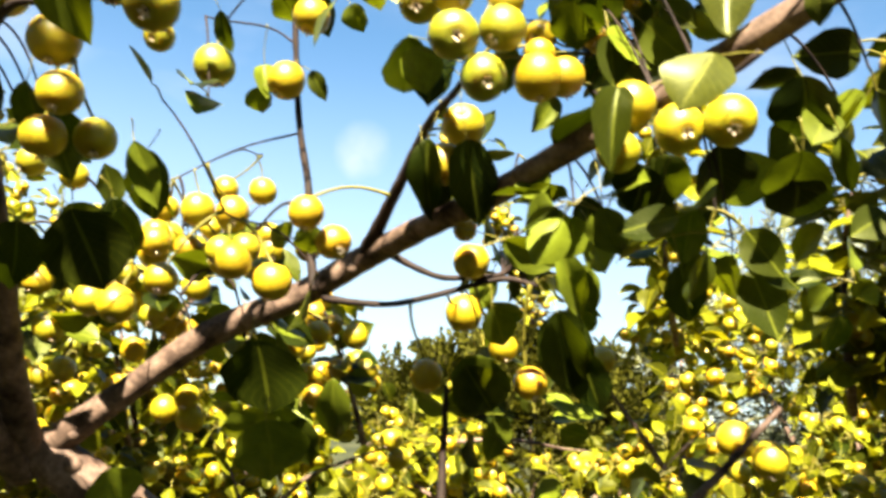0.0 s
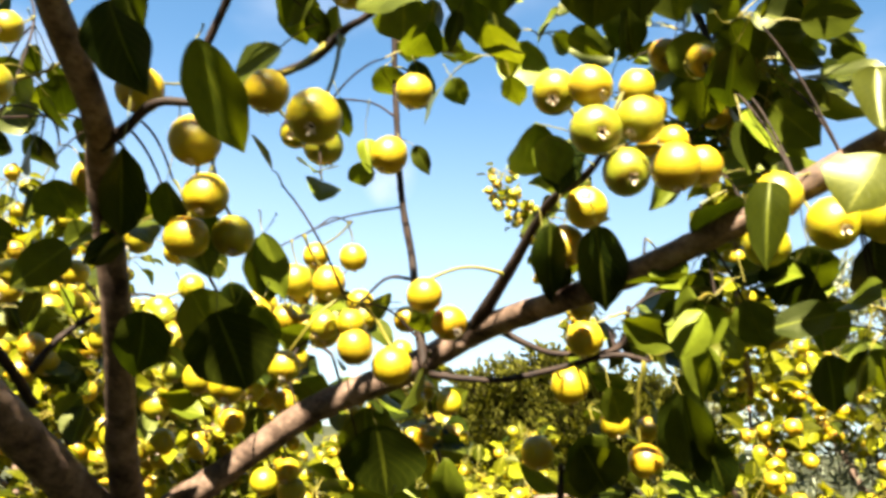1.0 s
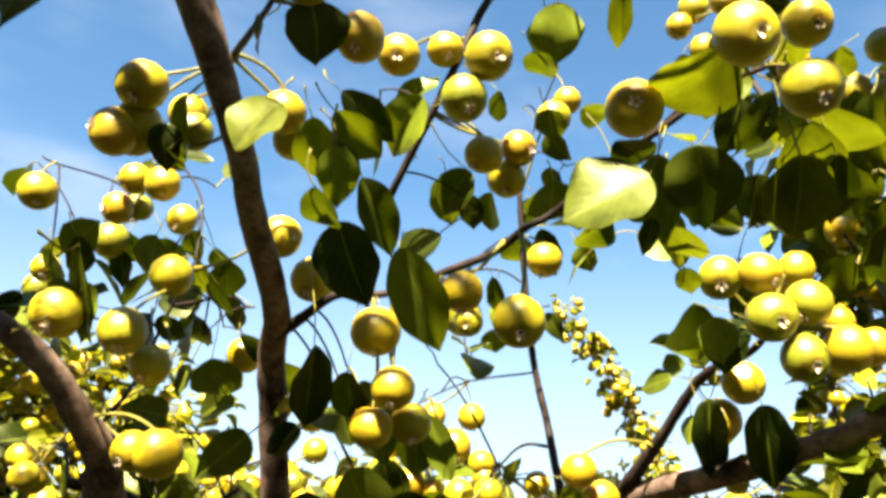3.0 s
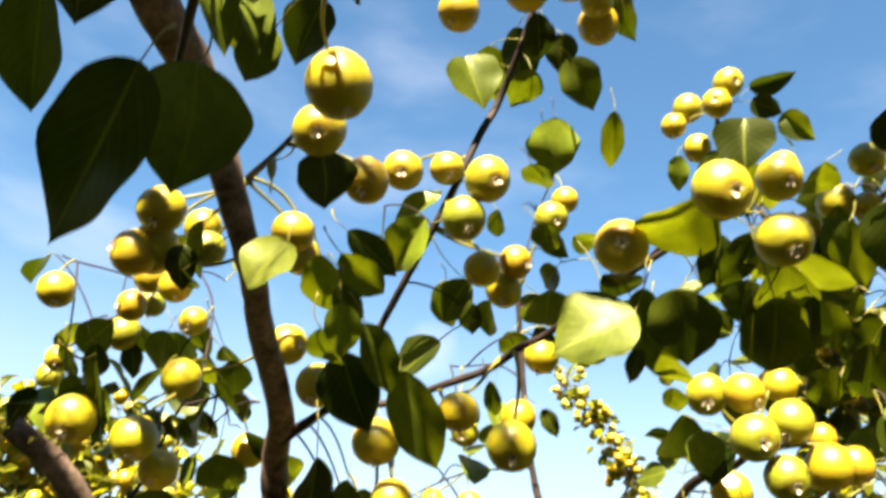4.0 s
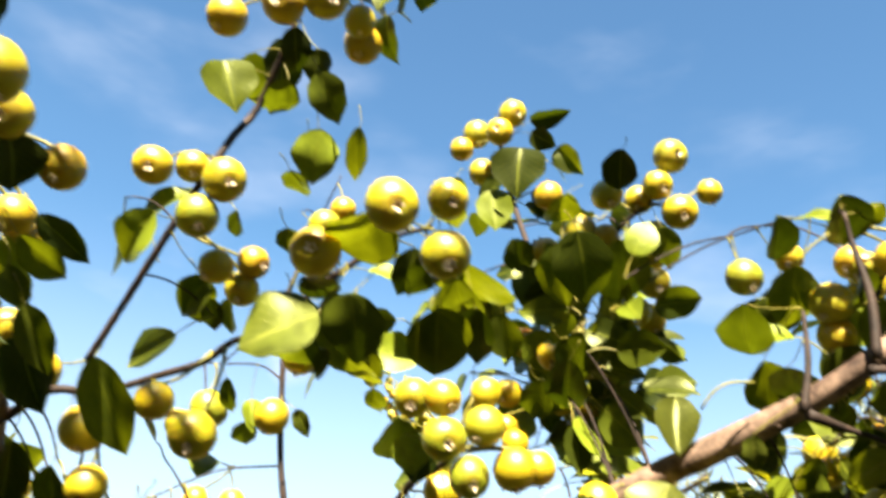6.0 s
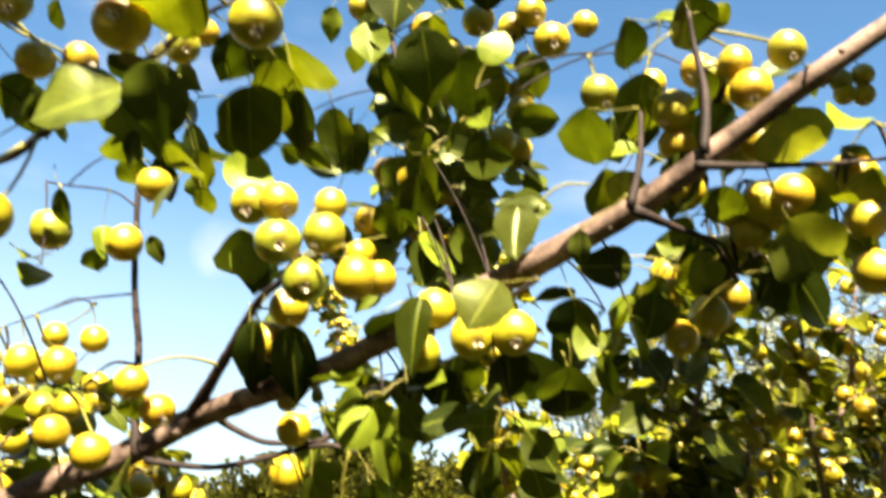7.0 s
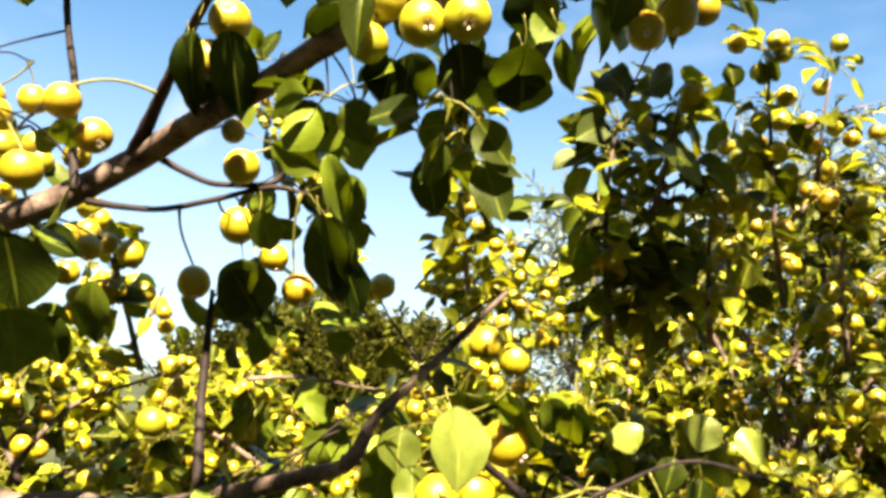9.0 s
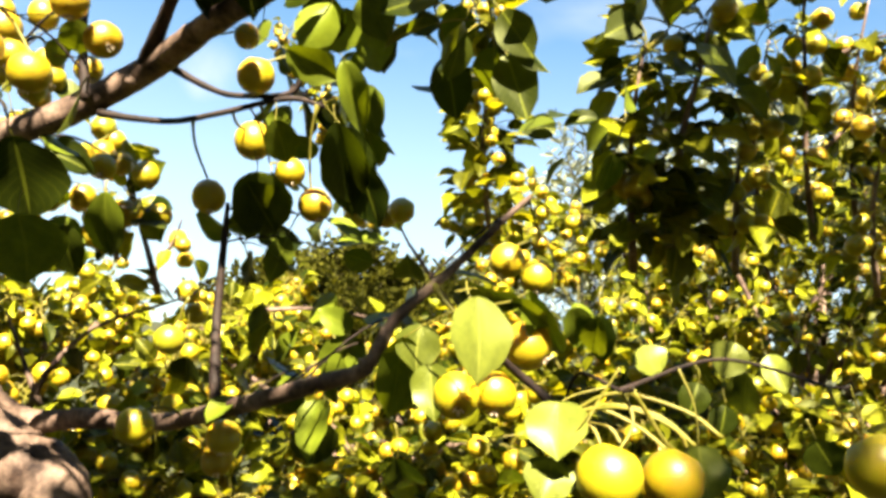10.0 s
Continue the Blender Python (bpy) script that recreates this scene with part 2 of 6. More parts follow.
def tube(bm, line, sides, rough=0.0, rnd=None, cap=True):
    """A tapered round rod along line (x, y, z, r), with an uneven skin."""
    rnd = rnd or random.Random(1)
    rings, side = [], None
    for i, p in enumerate(line):
        a, b = line[max(i - 1, 0)], line[min(i + 1, len(line) - 1)]
        d = Vector((b - a)[:3]).normalized()
        side = (d.orthogonal() if side is None else side - d * side.dot(d)).normalized()
        up = d.cross(side)
        swell = 1 + rough * (noise.noise(Vector(p[:3]) * 45) + 0.6 * noise.noise(Vector(p[:3]) * 140))
        ring = []
        for k in range(sides):
            w = 2 * math.pi * k / sides
            r = max(p[3], 0.0004) * swell * (1 + rough * 0.6 * rnd.uniform(-1, 1))
            ring.append(bm.verts.new(Vector(p[:3]) + (side * math.cos(w) + up * math.sin(w)) * r))
        rings.append(ring)
    for a, b in zip(rings, rings[1:]):
        for k in range(sides):
            bm.faces.new((a[k], a[(k + 1) % sides], b[(k + 1) % sides], b[k]))
    if cap:
        bm.faces.new(rings[0][::-1])
        bm.faces.new(rings[-1])


def fruit_mesh(seed, rings, sides):
    """A small round pear of radius 1: stalk end up (+z) and eye end down, both dimpled."""
    rnd = random.Random(seed)
    bm = bmesh.new()
    squat, long, lean = rnd.uniform(0.93, 1.0), rnd.uniform(0.0, 0.08), rnd.uniform(-0.04, 0.04)
    rows = []
    for i in range(1, rings):
        a = math.pi * i / rings
        r = math.sin(a) ** 0.93
        z = math.cos(a) * squat
        z += long * max(z, 0) ** 2
        z -= 0.16 * math.exp(-(r / 0.24) ** 2) * (1 if z > 0 else -1)
        row = []
        for k in range(sides):
            w = 2 * math.pi * k / sides
            q = r * (1 + 0.018 * math.sin(5 * w + seed) * abs(math.cos(a)) + 0.02 * math.sin(2 * w + seed))
            row.append(bm.verts.new((q * math.cos(w) + lean * z, q * math.sin(w), z)))
        rows.append(row)
    top, low = bm.verts.new((0, 0, 0.80 * squat)), bm.verts.new((0, 0, -0.80 * squat))
    for k in range(sides):
        j = (k + 1) % sides
        bm.faces.new((top, rows[0][k], rows[0][j]))
        bm.faces.new((low, rows[-1][j], rows[-1][k]))
        for a, b in zip(rows, rows[1:]):
            bm.faces.new((a[k], b[k], b[j], a[j]))
    me = bpy.data.meshes.new("fruit")
    bm.to_mesh(me)
    bm.free()
    return smooth(me)


def calyx_mesh(seed):
    """The dry five-pointed crown in the eye of a fruit of radius 1."""
    rnd = random.Random(seed)
    bm = bmesh.new()
    for k in range(5):
        w = 2 * math.pi * k / 5 + rnd.uniform(-0.2, 0.2)
        out, side = Vector((math.cos(w), math.sin(w), 0)), Vector((-math.sin(w), math.cos(w), 0))
        spread, drop = rnd.uniform(0.16, 0.27), rnd.uniform(0.06, 0.16)
        q = [out * 0.05 + side * s * 0.09 + Vector((0, 0, -0.80)) for s in (-1, 1)]
        q += [out * spread + side * s * 0.05 + Vector((0, 0, -0.93 - drop)) for s in (1, -1)]
        inner = [v + Vector((0, 0, 0.05)) - out * 0.02 for v in q]
        vs = [bm.verts.new(v) for v in q + inner]
        for f in ((0, 1, 2, 3), (7, 6, 5, 4), (0, 4, 5, 1), (1, 5, 6, 2), (2, 6, 7, 3), (3, 7, 4, 0)):
            bm.faces.new([vs[i] for i in f])
    rim = [bm.verts.new((0.17 * math.cos(w), 0.17 * math.sin(w), -0.845)) for w in np.linspace(0, 2 * math.pi, 10, endpoint=False)]
    low = bm.verts.new((0, 0, -0.80))
    for a, b in zip(rim, rim[1:] + rim[:1]):
        bm.faces.new((a, b, low)).material_index = 1
    me = bpy.data.meshes.new("calyx")
    bm.to_mesh(me)
    bm.free()
    return me


def stem_mesh(seed):
    """A bowed stalk one long, up z."""
    rnd = random.Random(seed)
    bow = rnd.uniform(0.06, 0.2)
    line = [np.array((bow * math.sin(math.pi * t), 0.04 * math.sin(5 * t + seed), t, 0.024 + 0.022 * (t > 0.93) + 0.008 * t)) for t in np.linspace(0, 1, 9)]
    bm = bmesh.new()
    tube(bm, line, 6)
    me = bpy.data.meshes.new("stem")
    bm.to_mesh(me)
    bm.free()
    return smooth(me)


def leaf_mesh(seed, rows, cols, stalk=True, narrow=1.0, far=False, lit=False):
    """A leaf blade one long (+y) and one wide (x), cupped and waved, with its stalk behind y = 0."""
    rnd = random.Random(seed)
    bm = bmesh.new()
    layer = bm.loops.layers.uv.new("blade")
    fold, bend, wave, twist = rnd.uniform(0.06, 0.42), rnd.uniform(-0.08, 0.32), rnd.uniform(0.015, 0.045), rnd.uniform(-0.35, 0.35)
    phase, skew = rnd.uniform(0, 6), rnd.uniform(-0.05, 0.05)
    wide, full = rnd.uniform(0.74, 0.94), rnd.uniform(0.58, 0.74)
    vs, at = [], {}
    for i in range(rows + 1):
        v = 0.5 - 0.5 * math.cos(math.pi * i / rows)
        h = 0.5 * narrow * max(math.sin(math.pi * v ** wide), 0.0) ** (full + 0.45 * max(0.0, (v - 0.55) / 0.45) ** 2)
        row = []
        for j in range(cols + 1):
            u = 2 * j / cols - 1
            e = 1 + 0.035 * math.sin(17 * v + phase + 2 * u) * abs(u)
            z = fold * abs(u * h) - bend * v * v + wave * math.sin(9 * v + phase) * abs(u) + twist * u * h * (v - 0.3)
            vert = bm.verts.new((u * h * e + skew * math.sin(math.pi * v), v, z))
            at[vert] = (0.5 + 0.5 * u, v)
            row.append(vert)
        vs.append(row)
    for a, b in zip(vs, vs[1:]):
        for j in range(cols):
            f = bm.faces.new((a[j], a[j + 1], b[j + 1], b[j]))
            for loop in f.loops:
                loop[layer].uv = at[loop.vert]
    if stalk:
        first = len(bm.faces)
        line = [np.array((skew * 0.5 * (1 - t), -0.42 * (1 - t), -0.12 * (1 - t) ** 2 * rnd.choice((1, 1, -0.5)), 0.019)) for t in np.linspace(0, 1, 6)]
        tube(bm, line, 5)
        bm.faces.ensure_lookup_table()
        for f in bm.faces[first:]:
            f.material_index = 1
    me = bpy.data.meshes.new("leaf")
    bm.to_mesh(me)
    bm.free()
    for x in (LEAF_FAR if far else LEAF_LIT if lit else LEAF, STALK):
        me.materials.append(x)
    return smooth(me)


FRUITS = [fruit_mesh(s, 14, 20) for s in range(4)]
CALYXES = [calyx_mesh(s) for s in range(3)]
STEMS = [stem_mesh(s) for s in range(4)]
LEAVES = [leaf_mesh(s, 24, 8, False) for s in range(10)]
# blades in the brighter copy, for leaves meant to look sunlit
LIT_LEAVES = [leaf_mesh(s + 60, 24, 8, False, lit=True) for s in range(6)]
CROWN_LEAVES = [leaf_mesh(s + 40, 9, 4, False) for s in range(8)]
FAR_FRUITS = [fruit_mesh(s + 9, 7, 9) for s in range(3)]
FAR_LEAVES = [leaf_mesh(s + 20, 6, 4, far=True) for s in range(6)]
for group, mat in ((FRUITS, FRUIT), (CALYXES, CALYX), (STEMS, STALK), (FAR_FRUITS, FRUIT)):
    for me in group:
        me.materials.append(mat)
for me in CALYXES:
    me.materials.append(EYE)


# ---- ground ----
def ground_height(x, y):
    rise = 0.18 * max(y - 2.5, 0) if y < 14 else 2.07 + 0.02 * (y - 14)
    near = max(0.0, 1 - math.hypot(x, y) / 60)
    return rise + near * 0.12 * noise.noise(Vector((x * 0.5, y * 0.5, 0))) + 0.02 * noise.noise(Vector((x * 3, y * 3, 4)))


bm = bmesh.new()
steps = [0.0]
while steps[-1] < 2500:
    steps.append(steps[-1] + max(0.22, steps[-1] * 0.11))
axis = [-s for s in steps[:0:-1]] + steps
grid = [[bm.verts.new((x, y, ground_height(x, y))) for x in axis] for y in axis]
for a, b in zip(grid, grid[1:]):
    for k in range(len(axis) - 1):
        bm.faces.new((a[k], a[k + 1], b[k + 1], b[k]))
ground = mesh_object("ground", bm, GROUND)
smooth(ground.data)
tagged(ground, "dry grassy orchard ground with bare brown soil", "ground", kind="structure")


# ---- the pear tree in front of the camera ----
def empty(name, at, label, category, group=""):
    ob = new(name)
    ob.location = at
    return tagged(ob, label, category, group)


tree = empty("pear_tree", (-0.14, 0.85, ground_height(-0.14, 0.85)), "pear tree laden with small round yellow fruit and green leaves", "tree")
ROOT = Matrix.Translation(-tree.location)
rnd = random.Random(7)
limb_points = []
sunny = []  # points to keep sunlit: crown leaves that would shade them are dropped


def limb(name, points):
    line = spline(points, 0.008 if name != "twig" else 0.006)
    limb_points.extend(Vector(p[:3]) for p in line[::2])
    bm = bmesh.new()
    tube(bm, line, 14 if name != "twig" else 8, 0.06 if name != "twig" else 0.09, rnd)
    if name != "twig":  # knots and old spur scars
        for p in line[7::19]:
            r = p[3] * rnd.uniform(0.35, 0.6)
            d = Vector((rnd.uniform(-1, 1), rnd.uniform(-1, 0.3), rnd.uniform(-0.6, 1))).normalized()
            c = Vector(p[:3]) + d * p[3] * 0.85
            tube(bm, [np.array((*(c + d * r * t), r * math.sqrt(max(1 - t * t, 0.02)))) for t in np.linspace(-0.3, 0.95, 5)], 7, 0.1, rnd)
    ob = mesh_object(name, bm, BARK if name != "twig" else TWIG, tree)
    smooth(ob.data)
    return ob


def nearest(p):
    return min(limb_points, key=lambda q: (q - p).length_squared)


def basis(x, y, z, at):
    m = Matrix.Identity(4)
    for k, v in enumerate((x, y, z, at)):
        m[0][k], m[1][k], m[2][k] = v
    return m


def rod_matrix(a, b, twist, thick=0.045):
    """Lays a thing one long up z from a to b, turned about itself by twist."""
    d = b - a
    x = Matrix.Rotation(twist, 3, d.normalized()) @ d.orthogonal().normalized()
    w = min(d.length, thick)
    return basis(x * w, d.normalized().cross(x) * w, d, a)


def pear(at, r, eye=None):
    """One fruit at its middle; eye: the way its calyx points."""
    at = Vector(at)
    sunny.append(at)
    eye = Vector(eye or (rnd.uniform(-0.5, 0.5), rnd.uniform(-0.6, 0.3), -1)).normalized()
    x = eye.orthogonal().normalized()
    ob = new("fruit", rnd.choice(FRUITS))
    ob.parent = tree
    turn = Matrix.Rotation(rnd.uniform(0, 6.28), 4, "Z")
    world_m = basis(x * r, (-eye).cross(x) * r, -eye * r, at) @ turn
    ob.matrix_basis = ROOT @ world_m
    inside = world_m.inverted()
    eye_ob = new("calyx", rnd.choice(CALYXES))
    eye_ob.parent = ob
    top = at - eye * r * 0.82
    end = nearest(top - eye * 0.02)
    away = end - top
    if 0.085 < away.length < 0.22:
        fork, end = end, top + (away.normalized() * 0.5 - eye * 0.9 + Vector((0, 0.1, 0.5))).normalized() * rnd.uniform(0.025, 0.035)
        limb("twig", [(*fork, 0.0012), (*((fork + end) / 2 + Vector((rnd.uniform(-0.01, 0.01), 0.02, 0.015))), 0.001), (*end, 0.0009), (*(end + (end - fork).normalized() * 0.012), 0.0008)])
    elif away.length > 0.085:
        end = top + (away.normalized() * 0.5 - eye * 0.9 + Vector((0, 0.1, 0.5))).normalized() * rnd.uniform(0.018, 0.028)
    stalk = new("stem", rnd.choice(STEMS))
    stalk.parent = ob
    stalk.matrix_basis = inside @ rod_matrix(top, end, rnd.uniform(0, 6.28))
    return ob


def leaf(base, tip, width, roll, lit=False):
    """One leaf from the foot of its blade to its tip; roll: its turn about that line; the last flag: paler
    yellow-green, with sunlight in its colour.
    """
    base, tip = Vector(base), Vector(tip)
    y = tip - base
    d = y.normalized()
    n = Vector((0, -1, 0))
    n = Matrix.Rotation(radians(roll), 3, d) @ (n - d * n.dot(d)).normalized()
    x = y.normalized().cross(n)
    if abs(n.dot(SUN_DIR)) > 0.35 and base.y > 0.08:
        sunny.extend(base.lerp(tip, t) + x * width * u for t in (0.2, 0.5, 0.8) for u in (-0.25, 0.25))
    ob = new("leaf", rnd.choice(LIT_LEAVES if lit else LEAVES))
    ob.parent = tree
    world_m = basis(x * width, y, n * y.length, base)
    ob.matrix_basis = ROOT @ world_m
    if lit:
        tagged(ob, "pale yellow-green leaf with sunlight put into its colour")
    end = nearest(base - d * 0.015)
    if (end - base).length > 0.06:
        end = base + ((end - base).normalized() * 0.6 - d * 0.7 + Vector((0, 0.2, 0.2))).normalized() * 0.018
    stalk = new("petiole", rnd.choice(STEMS))
    stalk.parent = ob
    stalk.matrix_basis = world_m.inverted() @ rod_matrix(base + d * 0.001, end, rnd.uniform(0, 6.28), 0.016)
    return ob


mass = []


def tuft(c, n, spread=1.0, dense=False):
    """Loose leaves round a point, gathered into the crown's joined leaves; dense ones are kept even where they shade.
    """
    c = Vector(c)
    for _ in range(n):
        d = Vector((rnd.gauss(0, 1), rnd.gauss(0, 0.8), rnd.gauss(0.1, 0.8))).normalized()
        b = c + d * rnd.uniform(0.012, 0.04) * spread
        ln = rnd.uniform(0.03, 0.05)
        y = (d + Vector((0, 0, -0.6 * rnd.random()))).normalized()
        n0 = Vector((rnd.gauss(0, 0.7), rnd.gauss(-0.5, 0.6), rnd.gauss(0.3, 0.5)))
        n0 = (n0 - y * n0.dot(y)).normalized()
        mass.append((basis(y.cross(n0) * ln * rnd.uniform(0.6, 0.85), y * ln, n0 * ln, b), c, dense))


def stalk(points):
    """A bare fruit stalk, left where its fruit has dropped."""
    bm = bmesh.new()
    tube(bm, spline(points, 0.005), 7, 0.03, rnd)
    smooth(mesh_object("stem", bm, STALK, tree).data)


def spur(c, n_fruit=3, n_leaf=1):
    """A short spur with a few fruit and leaves, hung on the nearest limb."""
    c = Vector(c)
    end = nearest(c)
    if 0.02 < (end - c).length < 0.22:
        mid = (c + end) / 2 + Vector((0, 0, 0.015))
        limb("twig", [(*end, 0.0019), (*mid, 0.0015), (*c, 0.0011)])
    for _ in range(n_fruit + rnd.choice((-1, 0, 0, 1))):
        d = Vector((rnd.gauss(0, 1), rnd.gauss(0, 0.7), rnd.gauss(-0.5, 0.6))).normalized()
        pear(c + d * rnd.uniform(0.02, 0.04), rnd.uniform(0.0125, 0.0160), d * 0.5 + Vector((0, -0.3, -0.8)))
    for _ in range(n_leaf):
        d = Vector((rnd.gauss(0, 1), rnd.gauss(0, 0.7), rnd.gauss(0.1, 0.8))).normalized()
        b = c + d * rnd.uniform(0.015, 0.035)
        y = (d + Vector((0, 0, -0.5 * rnd.random()))).normalized() * rnd.uniform(0.035, 0.052)
        leaf(b, b + y, rnd.uniform(0.026, 0.038), rnd.uniform(-60, 60))
    tuft(c, 5)


# trunk and main limbs
limb("trunk", [(-0.14, 0.85, tree.location.z - 0.06, 0.055), (-0.15, 0.84, 0.5, 0.047), (-0.13, 0.83, 1.0, 0.041), (-0.154, 0.842, 1.377, 0.036), (-0.196, 0.833, 1.433, 0.034), (-0.246, 0.826, 1.482, 0.030), (-0.33, 0.765, 1.555, 0.026), (-0.405, 0.74, 1.6, 0.022)])
limb("limb", [(-0.406, 0.749, 1.587, 0.0176), (-0.350, 0.740, 1.628, 0.0151), (-0.299, 0.737, 1.666, 0.0134), (-0.226, 0.731, 1.718, 0.0132), (-0.140, 0.723, 1.756, 0.0130), (-0.064, 0.705, 1.796, 0.0120), (0.008, 0.630, 1.808, 0.0105), (0.070, 0.577, 1.821, 0.0098), (0.121, 0.532, 1.837, 0.0090), (0.206, 0.498, 1.878, 0.0100), (0.241, 0.475, 1.893, 0.0102), (0.274, 0.451, 1.907, 0.0095), (0.301, 0.428, 1.918, 0.0088), (0.329, 0.404, 1.935, 0.0081), (0.366, 0.378, 1.960, 0.0075), (0.398, 0.349, 1.980, 0.0069), (0.434, 0.333, 2.005, 0.0061)])
sunny.extend(p for p in limb_points if -0.32 < p.x < 0.24 and p.y > 0.47)
limb("limb", [(-0.403, 0.739, 1.587, 0.0168), (-0.376, 0.655, 1.667, 0.0139), (-0.332, 0.559, 1.758, 0.0120), (-0.310, 0.475, 1.866, 0.0107), (-0.287, 0.428, 1.894, 0.0100), (-0.277, 0.357, 1.938, 0.0095), (-0.269, 0.310, 1.971, 0.0093), (-0.286, 0.239, 2.061, 0.0132), (-0.289, 0.183, 2.084, 0.0147), (-0.291, 0.146, 2.116, 0.0139)])
sunny.extend(p for p in limb_points if p.x < -0.26 and p.y < 0.6)
limb("limb", [(-0.408, 0.741, 1.577, 0.0196), (-0.416, 0.484, 1.727, 0.0172), (-0.401, 0.422, 1.780, 0.0121), (-0.404, 0.384, 1.811, 0.0105), (-0.418, 0.358, 1.839, 0.0092), (-0.441, 0.333, 1.859, 0.0083)])
limb("twig", [(-0.105, 0.682, 1.757, 0.0050), (-0.119, 0.691, 1.813, 0.0041), (-0.131, 0.706, 1.863, 0.0038), (-0.146, 0.700, 1.930, 0.0033), (-0.156, 0.685, 2.032, 0.0031), (-0.159, 0.671, 2.101, 0.0026)])
limb("twig", [(-0.065, 0.699, 1.799, 0.0078), (-0.027, 0.644, 1.840, 0.0053), (0.009, 0.594, 1.882, 0.0041), (0.042, 0.537, 1.887, 0.0029), (0.058, 0.509, 1.898, 0.0020)])
limb("twig", [(-0.294, 0.447, 1.880, 0.0053), (-0.270, 0.439, 1.891, 0.0040), (-0.237, 0.422, 1.901, 0.0033), (-0.204, 0.431, 1.904, 0.0029), (-0.157, 0.422, 1.916, 0.0028), (-0.125, 0.416, 1.925, 0.0031), (-0.099, 0.399, 1.935, 0.0027), (-0.080, 0.393, 1.942, 0.0025), (-0.026, 0.371, 1.972, 0.0020), (0.001, 0.348, 1.984, 0.0016)])
limb("twig", [(-0.252, 0.479, 1.945, 0.0030), (-0.222, 0.459, 1.989, 0.0032), (-0.202, 0.443, 2.015, 0.0032), (-0.163, 0.416, 2.072, 0.0032), (-0.145, 0.420, 2.127, 0.0033), (-0.133, 0.431, 2.168, 0.0032), (-0.107, 0.402, 2.211, 0.0029), (-0.087, 0.381, 2.259, 0.0027), (-0.061, 0.362, 2.302, 0.0022)])
limb("twig", [(-0.109, 0.718, 1.757, 0.0043), (-0.079, 0.719, 1.754, 0.0032), (-0.041, 0.719, 1.754, 0.0029), (0.001, 0.717, 1.764, 0.0029), (0.059, 0.713, 1.780, 0.0027), (0.092, 0.714, 1.775, 0.0021)])
limb("twig", [(-0.050, 0.704, 1.801, 0.0038), (-0.010, 0.707, 1.783, 0.0029), (0.016, 0.711, 1.779, 0.0027), (0.064, 0.712, 1.787, 0.0027), (0.072, 0.699, 1.822, 0.0021)])
limb("twig", [(0.290, 0.396, 1.900, 0.0039), (0.318, 0.408, 1.895, 0.0024), (0.345, 0.419, 1.890, 0.0017), (0.371, 0.452, 1.877, 0.0014)])
limb("twig", [(0.326, 0.381, 1.926, 0.0032), (0.368, 0.389, 1.932, 0.0022), (0.431, 0.407, 1.947, 0.0017), (0.487, 0.433, 1.968, 0.0014)])
limb("twig", [(0.288, 0.396, 1.902, 0.0029), (0.295, 0.398, 1.938, 0.0022), (0.297, 0.401, 1.974, 0.0015)])
limb("twig", [(0.331, 0.379, 1.934, 0.0035), (0.334, 0.380, 1.976, 0.0029), (0.329, 0.382, 2.016, 0.0021), (0.325, 0.377, 2.039, 0.0015)])
limb("limb", [(-0.229, 0.819, 1.497, 0.0126), (-0.192, 0.845, 1.474, 0.0117), (-0.128, 0.823, 1.482, 0.0098), (-0.036, 0.760, 1.488, 0.0080), (0.053, 0.653, 1.512, 0.0069), (0.131, 0.576, 1.537, 0.0061), (0.164, 0.542, 1.550, 0.0051), (0.180, 0.536, 1.581, 0.0040), (0.210, 0.539, 1.612, 0.0031), (0.249, 0.550, 1.656, 0.0023), (0.264, 0.557, 1.672, 0.0015)])
limb("twig", [(0.036, 0.675, 1.505, 0.0054), (0.028, 0.687, 1.542, 0.0046), (0.019, 0.709, 1.584, 0.0041), (0.016, 0.716, 1.648, 0.0032), (0.015, 0.718, 1.683, 0.0020)])
limb("twig", [(0.282, 0.485, 1.532, 0.0032), (0.263, 0.482, 1.547, 0.0027), (0.245, 0.469, 1.560, 0.0022), (0.228, 0.443, 1.582, 0.0012)])
limb("twig", [(-0.238, 0.159, 2.005, 0.0021), (-0.184, 0.097, 2.009, 0.0028), (-0.154, 0.094, 2.002, 0.0021), (-0.128, 0.094, 1.998, 0.0015), (-0.131, 0.110, 1.995, 0.0007)])
limb("twig", [(-0.285, 0.316, 2.036, 0.0028), (-0.232, 0.259, 2.015, 0.0020), (-0.198, 0.221, 2.003, 0.0013)])
limb("twig", [(-0.040, 0.372, 1.964, 0.0024), (-0.008, 0.350, 1.974, 0.0022), (0.025, 0.327, 1.984, 0.0017), (0.051, 0.312, 1.984, 0.0013)])
limb("twig", [(-0.470, 0.475, 1.771, 0.0047), (-0.431, 0.496, 1.766, 0.0039), (-0.416, 0.533, 1.736, 0.0041), (-0.428, 0.592, 1.703, 0.0053)])
limb("twig", [(-0.432, 0.586, 1.730, 0.0039), (-0.421, 0.600, 1.761, 0.0030), (-0.400, 0.615, 1.786, 0.0023)])
limb("twig", [(-0.401, 0.407, 1.800, 0.0019), (-0.415, 0.458, 1.850, 0.0017), (-0.400, 0.458, 1.899, 0.0013), (-0.370, 0.440, 1.933, 0.0011)])
limb("twig", [(0.236, 0.454, 1.871, 0.0023), (0.222, 0.466, 1.863, 0.0017), (0.200, 0.472, 1.857, 0.0013)])
